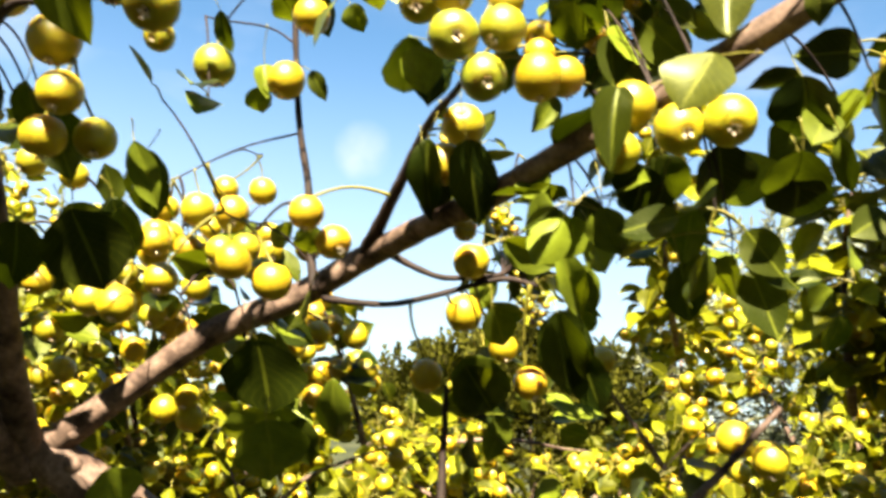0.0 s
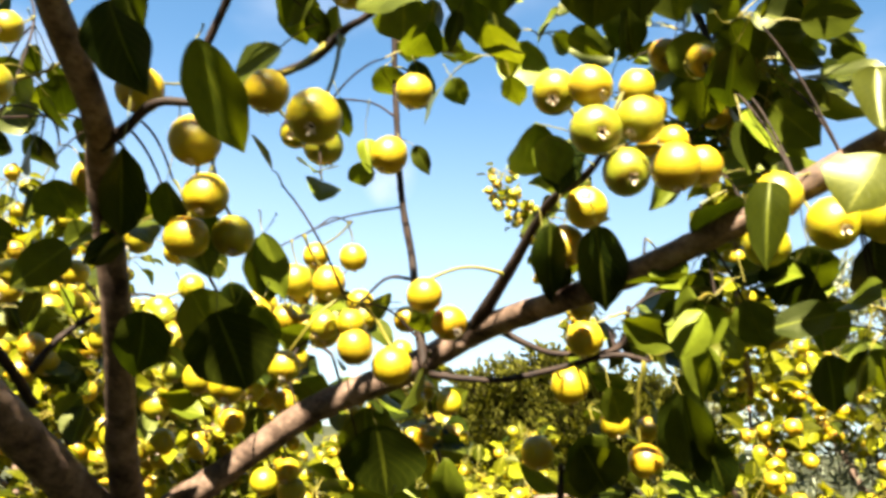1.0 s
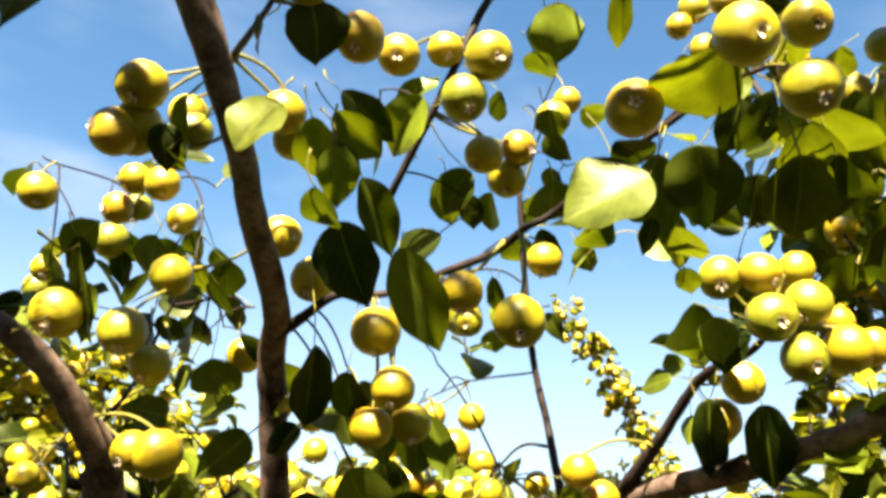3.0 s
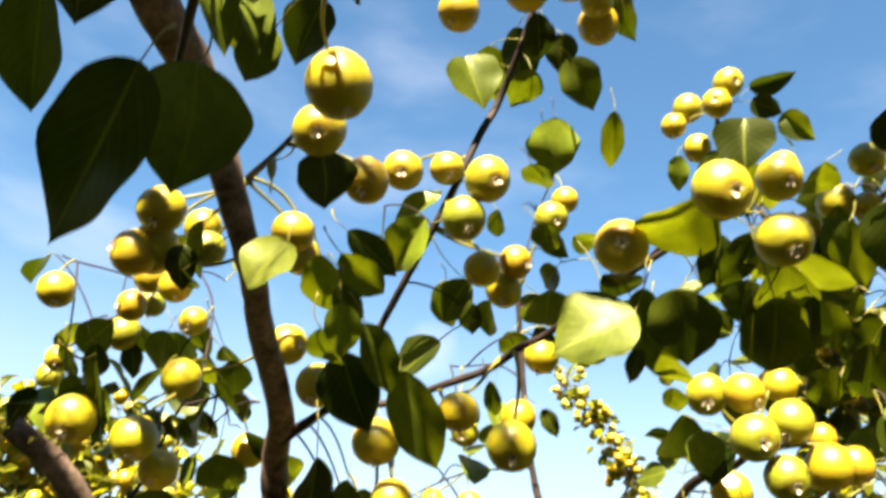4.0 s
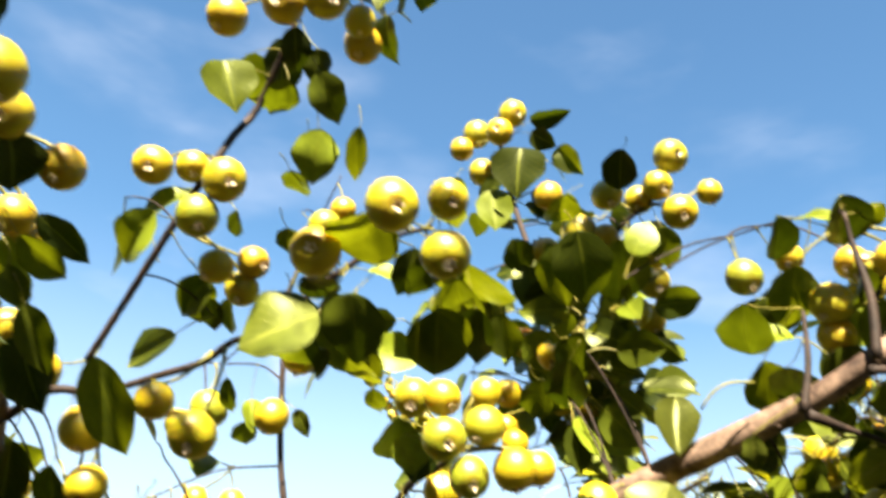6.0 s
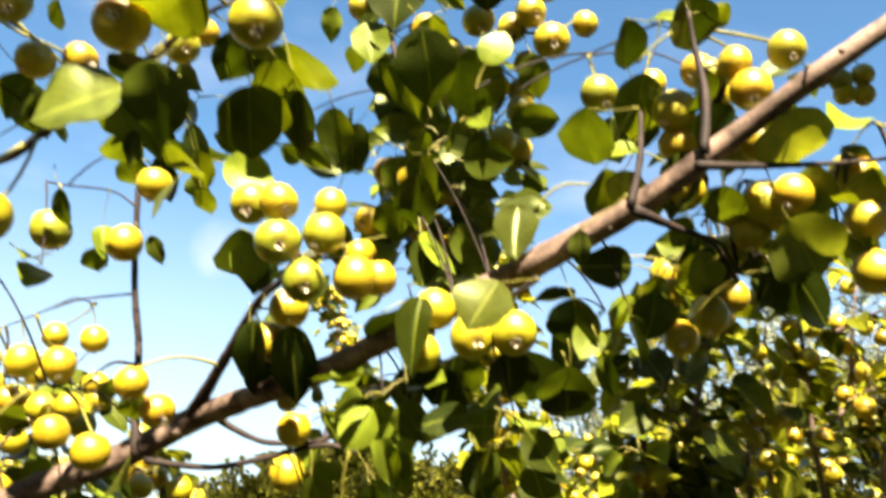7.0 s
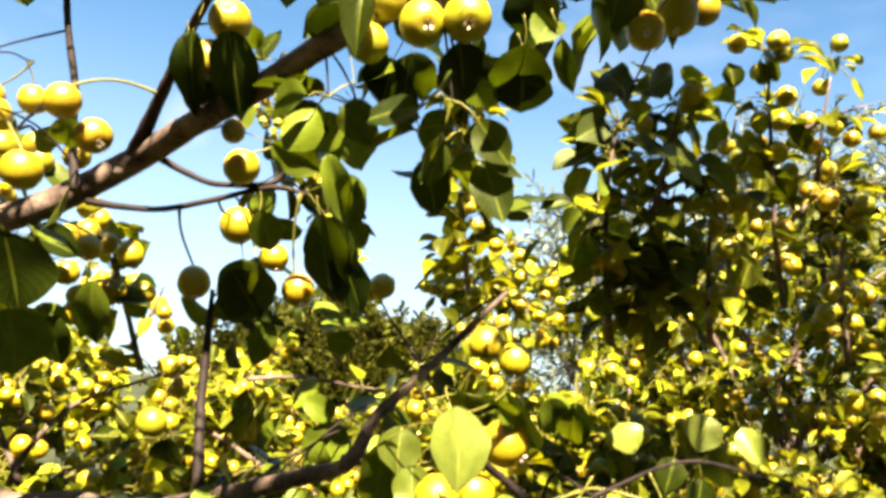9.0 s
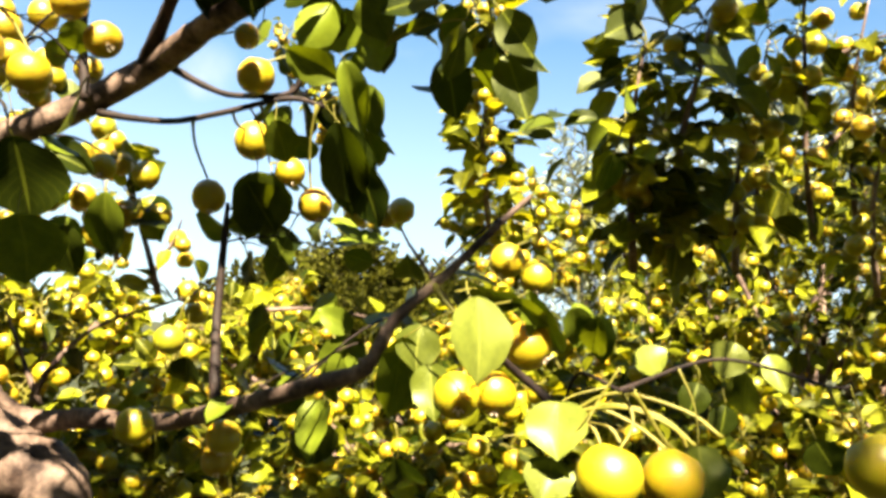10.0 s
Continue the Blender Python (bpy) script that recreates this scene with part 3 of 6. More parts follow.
limb("twig", [(0.104, 0.644, 2.131, 0.0036), (0.164, 0.670, 2.105, 0.0033), (0.192, 0.638, 2.157, 0.0027), (0.232, 0.620, 2.195, 0.0021)])
limb("twig", [(0.132, 0.676, 1.979, 0.0040), (0.145, 0.673, 2.043, 0.0038), (0.110, 0.699, 2.157, 0.0035), (0.075, 0.753, 2.292, 0.0032), (0.059, 0.756, 2.373, 0.0023)])

# fruit
pear((-0.454, 0.452, 2.025), 0.0140, None)
pear((-0.414, 0.438, 2.010), 0.0148, (0.43, -0.30, -0.85))
pear((-0.477, 0.466, 2.005), 0.0143, (-0.39, -0.88, -0.28))
pear((-0.470, 0.485, 2.014), 0.0127, None)
pear((-0.392, 0.443, 1.978), 0.0124, (0.10, -0.71, -0.69))
pear((-0.517, 0.513, 1.996), 0.0169, (-0.48, -0.43, -0.76))
pear((-0.377, 0.423, 1.921), 0.0166, None)
pear((-0.371, 0.374, 1.862), 0.0166, (0.25, -0.36, -0.90))
pear((-0.369, 0.408, 1.847), 0.0147, (0.06, -0.64, -0.77))
pear((-0.286, 0.417, 1.946), 0.0160, (0.89, -0.44, -0.13))
pear((-0.269, 0.445, 1.922), 0.0172, (0.02, -0.52, -0.85))
pear((-0.207, 0.425, 1.874), 0.0174, (0.03, -0.19, -0.98))
pear((-0.093, 0.353, 1.856), 0.0154, (0.20, -0.68, -0.70))
pear((-0.133, 0.373, 1.882), 0.0134, None)
pear((-0.148, 0.450, 1.888), 0.0105, (0.03, -0.86, -0.50))
pear((-0.187, 0.414, 1.832), 0.0143, (0.10, -0.44, -0.89))
pear((-0.206, 0.430, 1.809), 0.0146, None)
pear((-0.187, 0.456, 1.817), 0.0145, None)
pear((-0.312, 0.764, 1.853), 0.0151, None)
pear((-0.379, 0.551, 1.893), 0.0157, None)
pear((-0.364, 0.400, 1.786), 0.0140, (-0.13, -0.78, -0.62))
pear((-0.337, 0.391, 1.783), 0.0164, None)
pear((-0.343, 0.290, 1.967), 0.0161, (-0.49, -0.87, -0.05))
pear((-0.344, 0.360, 2.022), 0.0149, None)
pear((-0.139, 0.433, 2.011), 0.0144, None)
pear((-0.117, 0.454, 2.026), 0.0136, (0.86, -0.37, -0.35))
pear((-0.129, 0.470, 2.009), 0.0148, (0.03, -0.43, -0.90))
pear((0.023, 0.479, 1.925), 0.0153, (0.01, -0.74, -0.67))
pear((0.048, 0.463, 1.921), 0.0140, (0.61, -0.46, -0.65))
pear((0.077, 0.510, 1.941), 0.0127, None)
pear((0.052, 0.459, 1.889), 0.0165, (0.32, -0.83, -0.45))
pear((0.079, 0.488, 1.908), 0.0158, None)
pear((0.102, 0.518, 1.904), 0.0109, None)
pear((0.071, 0.471, 1.865), 0.0154, (0.34, -0.76, -0.56))
pear((0.103, 0.505, 1.880), 0.0173, None)
pear((0.120, 0.512, 1.883), 0.0144, None)
pear((0.040, 0.579, 1.875), 0.0165, (0.02, -0.91, 0.42))
pear((0.022, 0.601, 1.850), 0.0169, None)
pear((-0.089, 0.601, 1.808), 0.0145, None)
pear((-0.074, 0.632, 1.791), 0.0150, (0.64, -0.50, -0.59))
pear((-0.137, 0.581, 1.761), 0.0141, None)
pear((-0.112, 0.602, 1.750), 0.0161, None)
pear((0.035, 0.689, 1.790), 0.0165, None)
pear((0.016, 0.780, 1.757), 0.0185, None)
pear((0.102, 0.671, 2.049), 0.0154, (0.04, -0.70, -0.72))
pear((0.089, 0.654, 1.988), 0.0147, (-0.38, -0.76, -0.53))
pear((0.089, 0.641, 1.951), 0.0116, None)
pear((-0.155, 0.680, 1.960), 0.0184, None)
pear((-0.199, 0.621, 1.948), 0.0185, None)
pear((-0.131, 0.667, 2.020), 0.0180, None)
pear((0.165, 0.497, 1.857), 0.0153, None)
pear((0.193, 0.481, 1.834), 0.0159, (0.30, -0.84, -0.46))
pear((0.222, 0.476, 1.837), 0.0162, (0.09, -0.76, -0.64))
pear((0.157, 0.495, 1.824), 0.0142, (-0.40, -0.78, -0.47))
pear((0.368, 0.506, 1.866), 0.0149, None)
pear((0.342, 0.490, 1.844), 0.0132, (-0.13, -0.83, -0.55))
pear((0.402, 0.550, 1.897), 0.0126, None)
pear((-0.008, 0.737, 1.691), 0.0153, None)
pear((0.088, 0.737, 1.690), 0.0158, None)
pear((0.060, 0.751, 1.722), 0.0136, None)
pear((0.034, 0.651, 1.810), 0.0105, None)
pear((0.262, 0.503, 1.569), 0.0148, (0.76, -0.29, -0.58))
pear((0.221, 0.463, 1.538), 0.0129, (0.11, -0.80, -0.59))
pear((0.243, 0.483, 1.540), 0.0128, None)
pear((0.290, 0.728, 1.638), 0.0154, None)
pear((0.264, 0.745, 1.653), 0.0158, None)
pear((0.292, 0.398, 1.508), 0.0155, None)
pear((0.324, 0.408, 1.508), 0.0146, None)
pear((-0.035, 0.698, 1.489), 0.0153, None)
pear((0.033, 0.720, 1.483), 0.0148, None)
pear((-0.051, 0.805, 1.562), 0.0147, None)
pear((0.023, 0.745, 1.461), 0.0142, None)
pear((0.431, 0.426, 1.519), 0.0167, None)
pear((-0.187, 0.563, 1.742), 0.0131, (0.16, -0.53, -0.84))
pear((-0.274, 0.764, 1.852), 0.0180, None)
pear((-0.244, 0.784, 1.855), 0.0185, None)
pear((-0.245, 0.856, 1.901), 0.0159, None)
pear((-0.292, 0.856, 1.903), 0.0154, None)
pear((-0.334, 0.819, 1.835), 0.0166, None)
pear((-0.300, 0.812, 1.820), 0.0176, None)
pear((-0.276, 0.647, 1.732), 0.0171, None)
pear((-0.315, 0.666, 1.738), 0.0157, None)
pear((-0.135, 0.142, 1.968), 0.0157, (0.35, 0.13, -0.93))
pear((-0.176, 0.207, 1.992), 0.0148, (0.34, -0.73, -0.59))
pear((-0.165, 0.252, 1.986), 0.0139, (0.06, -0.52, -0.85))
pear((-0.208, 0.419, 2.098), 0.0170, (0.22, -0.80, -0.56))
pear((-0.127, 0.387, 2.064), 0.0176, (0.58, -0.65, -0.48))
pear((-0.145, 0.393, 2.035), 0.0171, (0.41, -0.39, -0.82))
pear((-0.166, 0.407, 2.089), 0.0137, None)
pear((-0.257, 0.343, 2.004), 0.0154, None)
pear((-0.259, 0.366, 1.996), 0.0142, None)
pear((-0.165, 0.397, 2.243), 0.0185, (-0.23, -0.33, -0.92))
pear((-0.097, 0.355, 2.217), 0.0182, (-0.08, -0.84, -0.54))
pear((-0.062, 0.358, 2.225), 0.0185, (0.50, -0.59, -0.63))
pear((-0.048, 0.414, 2.251), 0.0148, None)
pear((-0.121, 0.429, 2.333), 0.0185, None)
pear((-0.052, 0.379, 2.280), 0.0174, (0.68, -0.71, -0.15))
pear((-0.050, 0.441, 2.248), 0.0183, None)
pear((-0.120, 0.641, 2.166), 0.0185, (0.52, -0.65, -0.55))
pear((-0.110, 0.669, 2.203), 0.0153, None)
pear((-0.025, 0.324, 1.971), 0.0167, (0.12, -0.95, -0.30))
pear((0.032, 0.274, 1.977), 0.0162, (0.41, -0.80, -0.44))
pear((0.063, 0.297, 1.957), 0.0151, (0.32, -0.56, -0.76))
pear((0.063, 0.288, 1.990), 0.0127, (0.36, -0.72, -0.60))
pear((0.077, 0.731, 2.388), 0.0183, (0.45, -0.78, -0.43))
pear((0.029, 0.767, 2.381), 0.0185, None)
pear((0.062, 0.726, 2.356), 0.0180, (-0.16, -0.94, -0.28))
pear((0.011, 0.760, 2.352), 0.0158, None)
pear((0.038, 0.774, 2.325), 0.0172, None)
pear((0.252, 0.610, 2.242), 0.0185, (0.33, -0.89, -0.32))
pear((0.237, 0.608, 2.204), 0.0159, (0.36, -0.70, -0.61))
pear((0.185, 0.610, 2.193), 0.0166, None)
pear((0.220, 0.629, 2.199), 0.0156, None)
pear((0.259, 0.614, 2.176), 0.0185, (0.09, -0.74, -0.67))
pear((0.297, 0.645, 2.220), 0.0140, None)
pear((0.158, 0.637, 2.163), 0.0185, None)
pear((0.125, 0.719, 2.257), 0.0171, None)
pear((0.286, 0.498, 2.046), 0.0154, None)
pear((0.346, 0.568, 2.102), 0.0135, None)
pear((-0.007, 0.431, 2.360), 0.0180, None)
pear((-0.527, 0.425, 2.005), 0.0164, (0.45, -0.28, -0.85))
pear((-0.417, 0.361, 1.872), 0.0183, (0.15, -0.55, -0.82))
pear((0.364, 0.407, 2.020), 0.0117, None)
pear((0.396, 0.396, 2.025), 0.0131, (0.1, -0.6, -0.8))
pear((0.552, 0.680, 2.192), 0.0121, None)
pear((0.575, 0.681, 2.190), 0.0121, None)
pear((0.598, 0.679, 2.197), 0.0121, None)
pear((0.580, 0.686, 2.177), 0.0121, None)
pear((0.601, 0.687, 2.178), 0.0121, None)

pear((-0.326, 0.285, 1.996), 0.0165, (0.1, -0.5, -0.85))
pear((-0.337, 0.301, 1.975), 0.0175, (0.1, -0.5, -0.85))
pear((-0.318, 0.334, 1.990), 0.0137, (0.1, -0.5, -0.85))

# leaves
leaf((-0.141, 0.190, 1.882), (-0.144, 0.206, 1.860), 0.018, -32)
leaf((-0.171, 0.235, 1.888), (-0.170, 0.259, 1.872), 0.022, 16)
leaf((-0.146, 0.232, 1.889), (-0.133, 0.253, 1.857), 0.019, -24)
leaf((-0.180, 0.286, 1.893), (-0.168, 0.304, 1.849), 0.036, 0)
leaf((-0.163, 0.339, 1.899), (-0.145, 0.364, 1.840), 0.034, 0)
leaf((-0.234, 0.388, 1.855), (-0.257, 0.433, 1.811), 0.030, -64)
leaf((-0.158, 0.466, 2.017), (-0.183, 0.477, 1.985), 0.031, -16)
leaf((-0.137, 0.679, 2.059), (-0.124, 0.698, 2.014), 0.028, 0)
leaf((-0.050, 0.418, 1.949), (-0.069, 0.439, 1.931), 0.029, -64)
leaf((-0.095, 0.675, 2.037), (-0.087, 0.689, 2.013), 0.026, 16)
leaf((-0.018, 0.328, 1.930), (-0.066, 0.324, 1.904), 0.055, 16, True)
leaf((0.007, 0.303, 1.933), (0.009, 0.331, 1.895), 0.040, 8)
leaf((0.058, 0.320, 1.930), (0.054, 0.345, 1.894), 0.038, 0)
leaf((0.079, 0.340, 1.942), (0.078, 0.379, 1.914), 0.024, 8)
leaf((-0.014, 0.433, 1.965), (-0.003, 0.449, 1.924), 0.019, 0)
leaf((-0.017, 0.356, 1.917), (-0.025, 0.371, 1.900), 0.012, 0)
leaf((0.006, 0.522, 1.922), (-0.003, 0.563, 1.887), 0.039, -32)
leaf((0.030, 0.527, 1.911), (0.023, 0.515, 1.869), 0.037, 8)
leaf((0.049, 0.546, 1.851), (0.056, 0.586, 1.795), 0.036, -8)
leaf((0.131, 0.708, 1.858), (0.141, 0.726, 1.813), 0.032, 0)
leaf((-0.189, 0.503, 1.833), (-0.173, 0.523, 1.787), 0.025, 0)
leaf((-0.180, 0.434, 1.762), (-0.169, 0.468, 1.717), 0.061, -8)
leaf((-0.166, 0.467, 1.773), (-0.166, 0.488, 1.742), 0.025, -16)
leaf((-0.404, 0.369, 1.897), (-0.418, 0.392, 1.859), 0.020, -24)
leaf((-0.412, 0.358, 1.929), (-0.427, 0.387, 1.903), 0.020, -56)
leaf((0.093, 0.389, 1.959), (0.099, 0.405, 1.931), 0.027, 24)
leaf((-0.369, 0.480, 1.956), (-0.373, 0.499, 1.927), 0.031, -32)
leaf((-0.511, 0.524, 1.990), (-0.516, 0.544, 1.959), 0.024, -16)
leaf((-0.313, 0.296, 1.974), (-0.310, 0.307, 1.945), 0.021, -40)
leaf((-0.201, 0.241, 1.942), (-0.220, 0.233, 1.914), 0.039, 8, True)
leaf((-0.174, 0.257, 1.956), (-0.148, 0.281, 1.937), 0.019, 0)
leaf((-0.169, 0.374, 2.027), (-0.200, 0.392, 1.993), 0.036, -8)
leaf((-0.164, 0.234, 1.912), (-0.158, 0.251, 1.892), 0.016, -16)
leaf((-0.157, 0.006, 1.954), (-0.168, 0.027, 1.909), 0.033, -48)
leaf((-0.199, 0.036, 1.945), (-0.214, 0.061, 1.905), 0.025, -16)
leaf((-0.148, 0.062, 1.919), (-0.158, 0.079, 1.877), 0.040, -48)
leaf((-0.146, 0.034, 1.897), (-0.184, 0.060, 1.850), 0.033, -30)
leaf((-0.176, 0.090, 2.001), (-0.172, 0.106, 1.962), 0.017, -24)
leaf((-0.174, 0.110, 2.011), (-0.183, 0.131, 1.979), 0.017, -16)
leaf((-0.171, 0.110, 2.010), (-0.161, 0.112, 1.974), 0.016, -24)
leaf((-0.161, 0.122, 1.987), (-0.174, 0.127, 1.964), 0.021, -24)
leaf((-0.151, 0.145, 2.023), (-0.167, 0.151, 1.994), 0.026, -24)
leaf((-0.185, 0.100, 2.010), (-0.160, 0.092, 2.021), 0.013, 32)
leaf((-0.144, 0.095, 2.019), (-0.161, 0.100, 1.992), 0.012, -48)
leaf((-0.179, 0.218, 1.986), (-0.179, 0.237, 1.959), 0.037, -48)
leaf((-0.092, 0.486, 2.185), (-0.099, 0.503, 2.136), 0.046, -8)
leaf((-0.105, 0.503, 2.186), (-0.111, 0.522, 2.157), 0.032, -16)
leaf((-0.035, 0.418, 2.138), (-0.042, 0.445, 2.100), 0.019, -8)
leaf((-0.066, 0.383, 2.167), (-0.051, 0.406, 2.131), 0.033, 16)
leaf((-0.092, 0.375, 2.210), (-0.090, 0.399, 2.180), 0.026, -24)
leaf((-0.074, 0.396, 2.204), (-0.077, 0.416, 2.176), 0.028, 8)
leaf((-0.116, 0.410, 2.229), (-0.116, 0.442, 2.185), 0.036, -32)
leaf((-0.154, 0.390, 2.186), (-0.133, 0.392, 2.141), 0.047, -24)
leaf((-0.100, 0.406, 2.178), (-0.122, 0.436, 2.160), 0.030, -64)
leaf((0.005, 0.434, 2.334), (-0.003, 0.456, 2.302), 0.031, -8)
leaf((-0.019, 0.445, 2.340), (-0.044, 0.435, 2.296), 0.046, 8)
leaf((-0.029, 0.432, 2.276), (-0.025, 0.454, 2.237), 0.032, 32)
leaf((0.026, 0.292, 1.983), (-0.013, 0.327, 1.965), 0.047, -64)
leaf((0.145, 0.409, 2.038), (0.153, 0.438, 1.988), 0.046, 16)
leaf((0.090, 0.718, 2.326), (0.087, 0.714, 2.259), 0.069, 0)
leaf((0.100, 0.728, 2.377), (0.148, 0.707, 2.370), 0.027, 64)
leaf((0.135, 0.741, 2.343), (0.164, 0.739, 2.304), 0.033, 32)
leaf((0.105, 0.726, 2.268), (0.142, 0.739, 2.263), 0.038, 64)
leaf((0.192, 0.521, 2.190), (0.192, 0.562, 2.167), 0.035, 16)
leaf((0.101, 0.730, 2.358), (0.134, 0.731, 2.337), 0.030, 40)
leaf((0.058, 0.733, 2.273), (0.063, 0.731, 2.216), 0.046, 0)
leaf((0.013, 0.715, 2.280), (0.013, 0.741, 2.246), 0.025, -8)
leaf((0.143, 0.578, 2.175), (0.129, 0.613, 2.154), 0.041, -56)
leaf((0.055, 0.307, 2.012), (0.063, 0.340, 1.995), 0.025, 32)
leaf((0.073, 0.336, 1.971), (0.081, 0.369, 1.953), 0.068, 48)
leaf((0.035, 0.355, 1.991), (0.025, 0.364, 1.960), 0.024, -24)
leaf((0.051, 0.344, 1.986), (0.035, 0.357, 1.954), 0.023, -40)
leaf((0.129, 0.458, 2.050), (0.138, 0.485, 2.005), 0.032, 24)
leaf((0.113, 0.614, 2.039), (0.130, 0.638, 2.002), 0.038, 16)
leaf((0.136, 0.638, 2.014), (0.134, 0.666, 1.977), 0.039, 0)
leaf((0.162, 0.614, 2.041), (0.173, 0.637, 2.004), 0.037, 16)
leaf((0.182, 0.640, 2.016), (0.193, 0.663, 1.979), 0.038, 16)
leaf((0.201, 0.592, 2.045), (0.197, 0.616, 2.012), 0.034, 16)
leaf((0.148, 0.570, 2.075), (0.147, 0.586, 2.035), 0.037, 8)
leaf((0.239, 0.610, 2.157), (0.248, 0.634, 2.118), 0.034, 32)
leaf((0.196, 0.595, 2.130), (0.205, 0.619, 2.091), 0.034, 24)
leaf((0.298, 0.517, 2.036), (0.311, 0.532, 2.002), 0.047, 0)
leaf((0.321, 0.511, 2.049), (0.324, 0.532, 2.013), 0.040, 40)
leaf((0.129, 0.594, 2.090), (0.120, 0.635, 2.065), 0.042, -16)
leaf((-0.193, 0.514, 2.040), (-0.189, 0.543, 2.004), 0.035, -24)
leaf((-0.098, 0.508, 2.025), (-0.105, 0.544, 2.000), 0.050, -32)
leaf((-0.113, 0.486, 2.138), (-0.102, 0.514, 2.127), 0.036, 64)
leaf((-0.060, 0.368, 2.002), (-0.042, 0.381, 2.000), 0.020, 64)
leaf((-0.037, 0.341, 1.961), (-0.017, 0.366, 1.954), 0.027, 64)
leaf((-0.006, 0.378, 1.921), (0.008, 0.409, 1.907), 0.028, 64)
leaf((0.264, 0.421, 1.988), (0.274, 0.463, 1.957), 0.040, 32)
leaf((0.306, 0.431, 2.024), (0.307, 0.460, 1.983), 0.041, -8)
leaf((0.289, 0.427, 1.943), (0.304, 0.454, 1.924), 0.031, 56)
leaf((0.379, 0.368, 1.962), (0.400, 0.403, 1.938), 0.050, 25, True)
leaf((0.389, 0.401, 1.902), (0.423, 0.438, 1.873), 0.052, 25, True)
leaf((0.401, 0.446, 1.890), (0.415, 0.461, 1.853), 0.044, 40)
leaf((0.263, 0.469, 1.863), (0.268, 0.490, 1.827), 0.041, 32)
leaf((0.258, 0.455, 1.811), (0.254, 0.484, 1.785), 0.040, -16)
leaf((0.284, 0.477, 1.828), (0.295, 0.496, 1.796), 0.015, 24)
leaf((0.222, 0.480, 1.935), (0.221, 0.470, 1.888), 0.033, 0, True)
leaf((0.257, 0.405, 1.888), (0.260, 0.418, 1.867), 0.015, 16, True)
leaf((0.148, 0.520, 1.794), (0.160, 0.529, 1.762), 0.030, 24)
leaf((0.174, 0.498, 1.816), (0.165, 0.520, 1.788), 0.037, 8)
leaf((0.218, 0.494, 1.829), (0.226, 0.521, 1.794), 0.040, -8)
leaf((0.186, 0.518, 1.830), (0.195, 0.535, 1.801), 0.036, 24)
leaf((0.209, 0.559, 1.806), (0.205, 0.587, 1.770), 0.030, 24)
leaf((0.156, 0.469, 1.857), (0.151, 0.456, 1.805), 0.025, 8)
leaf((0.208, 0.432, 1.860), (0.187, 0.426, 1.827), 0.044, 24, True)
leaf((0.143, 0.503, 1.860), (0.114, 0.535, 1.840), 0.037, -64)
leaf((0.319, 0.468, 1.869), (0.316, 0.488, 1.836), 0.035, -8)
leaf((0.390, 0.485, 1.918), (0.396, 0.509, 1.896), 0.028, 24)
leaf((0.348, 0.457, 1.912), (0.364, 0.483, 1.869), 0.037, 24)
leaf((0.014, 0.572, 1.861), (0.014, 0.597, 1.804), 0.027, 0)
leaf((0.057, 0.679, 1.749), (0.069, 0.696, 1.715), 0.030, -8)
leaf((0.068, 0.649, 1.801), (0.111, 0.660, 1.781), 0.031, 32)
leaf((0.116, 0.646, 1.793), (0.137, 0.674, 1.737), 0.025, -8)
leaf((0.114, 0.651, 1.743), (0.130, 0.692, 1.682), 0.039, 8)
leaf((0.130, 0.673, 1.718), (0.152, 0.699, 1.667), 0.039, 24)
leaf((0.034, 0.702, 1.699), (0.056, 0.737, 1.661), 0.050, 0)
leaf((0.141, 0.567, 1.788), (0.154, 0.586, 1.762), 0.034, -24)
leaf((-0.176, 0.738, 1.724), (-0.177, 0.775, 1.667), 0.059, -24)
leaf((-0.136, 0.693, 1.655), (-0.153, 0.727, 1.600), 0.085, -24)
leaf((-0.095, 0.626, 1.805), (-0.097, 0.642, 1.780), 0.027, -16)
leaf((0.227, 0.412, 1.588), (0.231, 0.400, 1.547), 0.032, -16, True)
leaf((0.199, 0.472, 1.576), (0.199, 0.464, 1.549), 0.026, -8, True)
leaf((0.206, 0.467, 1.554), (0.210, 0.458, 1.524), 0.022, 8, True)
leaf((0.222, 0.450, 1.600), (0.255, 0.473, 1.588), 0.024, 64)
leaf((0.190, 0.464, 1.568), (0.183, 0.500, 1.521), 0.026, -16)
leaf((0.258, 0.481, 1.600), (0.286, 0.509, 1.558), 0.019, 16)
leaf((0.325, 0.611, 1.600), (0.328, 0.624, 1.562), 0.024, 32)
leaf((0.309, 0.621, 1.608), (0.313, 0.610, 1.573), 0.019, -8)
leaf((0.270, 0.417, 1.540), (0.269, 0.406, 1.513), 0.030, 15, True)
leaf((0.342, 0.430, 1.523), (0.347, 0.419, 1.498), 0.026, -15, True)
leaf((0.407, 0.826, 1.589), (0.424, 0.820, 1.561), 0.038, -16, True)
leaf((0.536, 0.929, 1.605), (0.518, 0.917, 1.566), 0.045, 8, True)
leaf((0.576, 0.937, 1.595), (0.587, 0.915, 1.553), 0.031, 16, True)
leaf((0.535, 0.891, 1.572), (0.542, 0.931, 1.521), 0.039, 48, True)
leaf((0.524, 0.922, 1.536), (0.512, 0.912, 1.505), 0.032, 40)
leaf((0.482, 0.887, 1.558), (0.470, 0.876, 1.523), 0.033, 16)
leaf((0.491, 0.633, 1.520), (0.507, 0.633, 1.492), 0.031, 32)
leaf((0.434, 0.453, 1.527), (0.441, 0.441, 1.509), 0.025, 16)
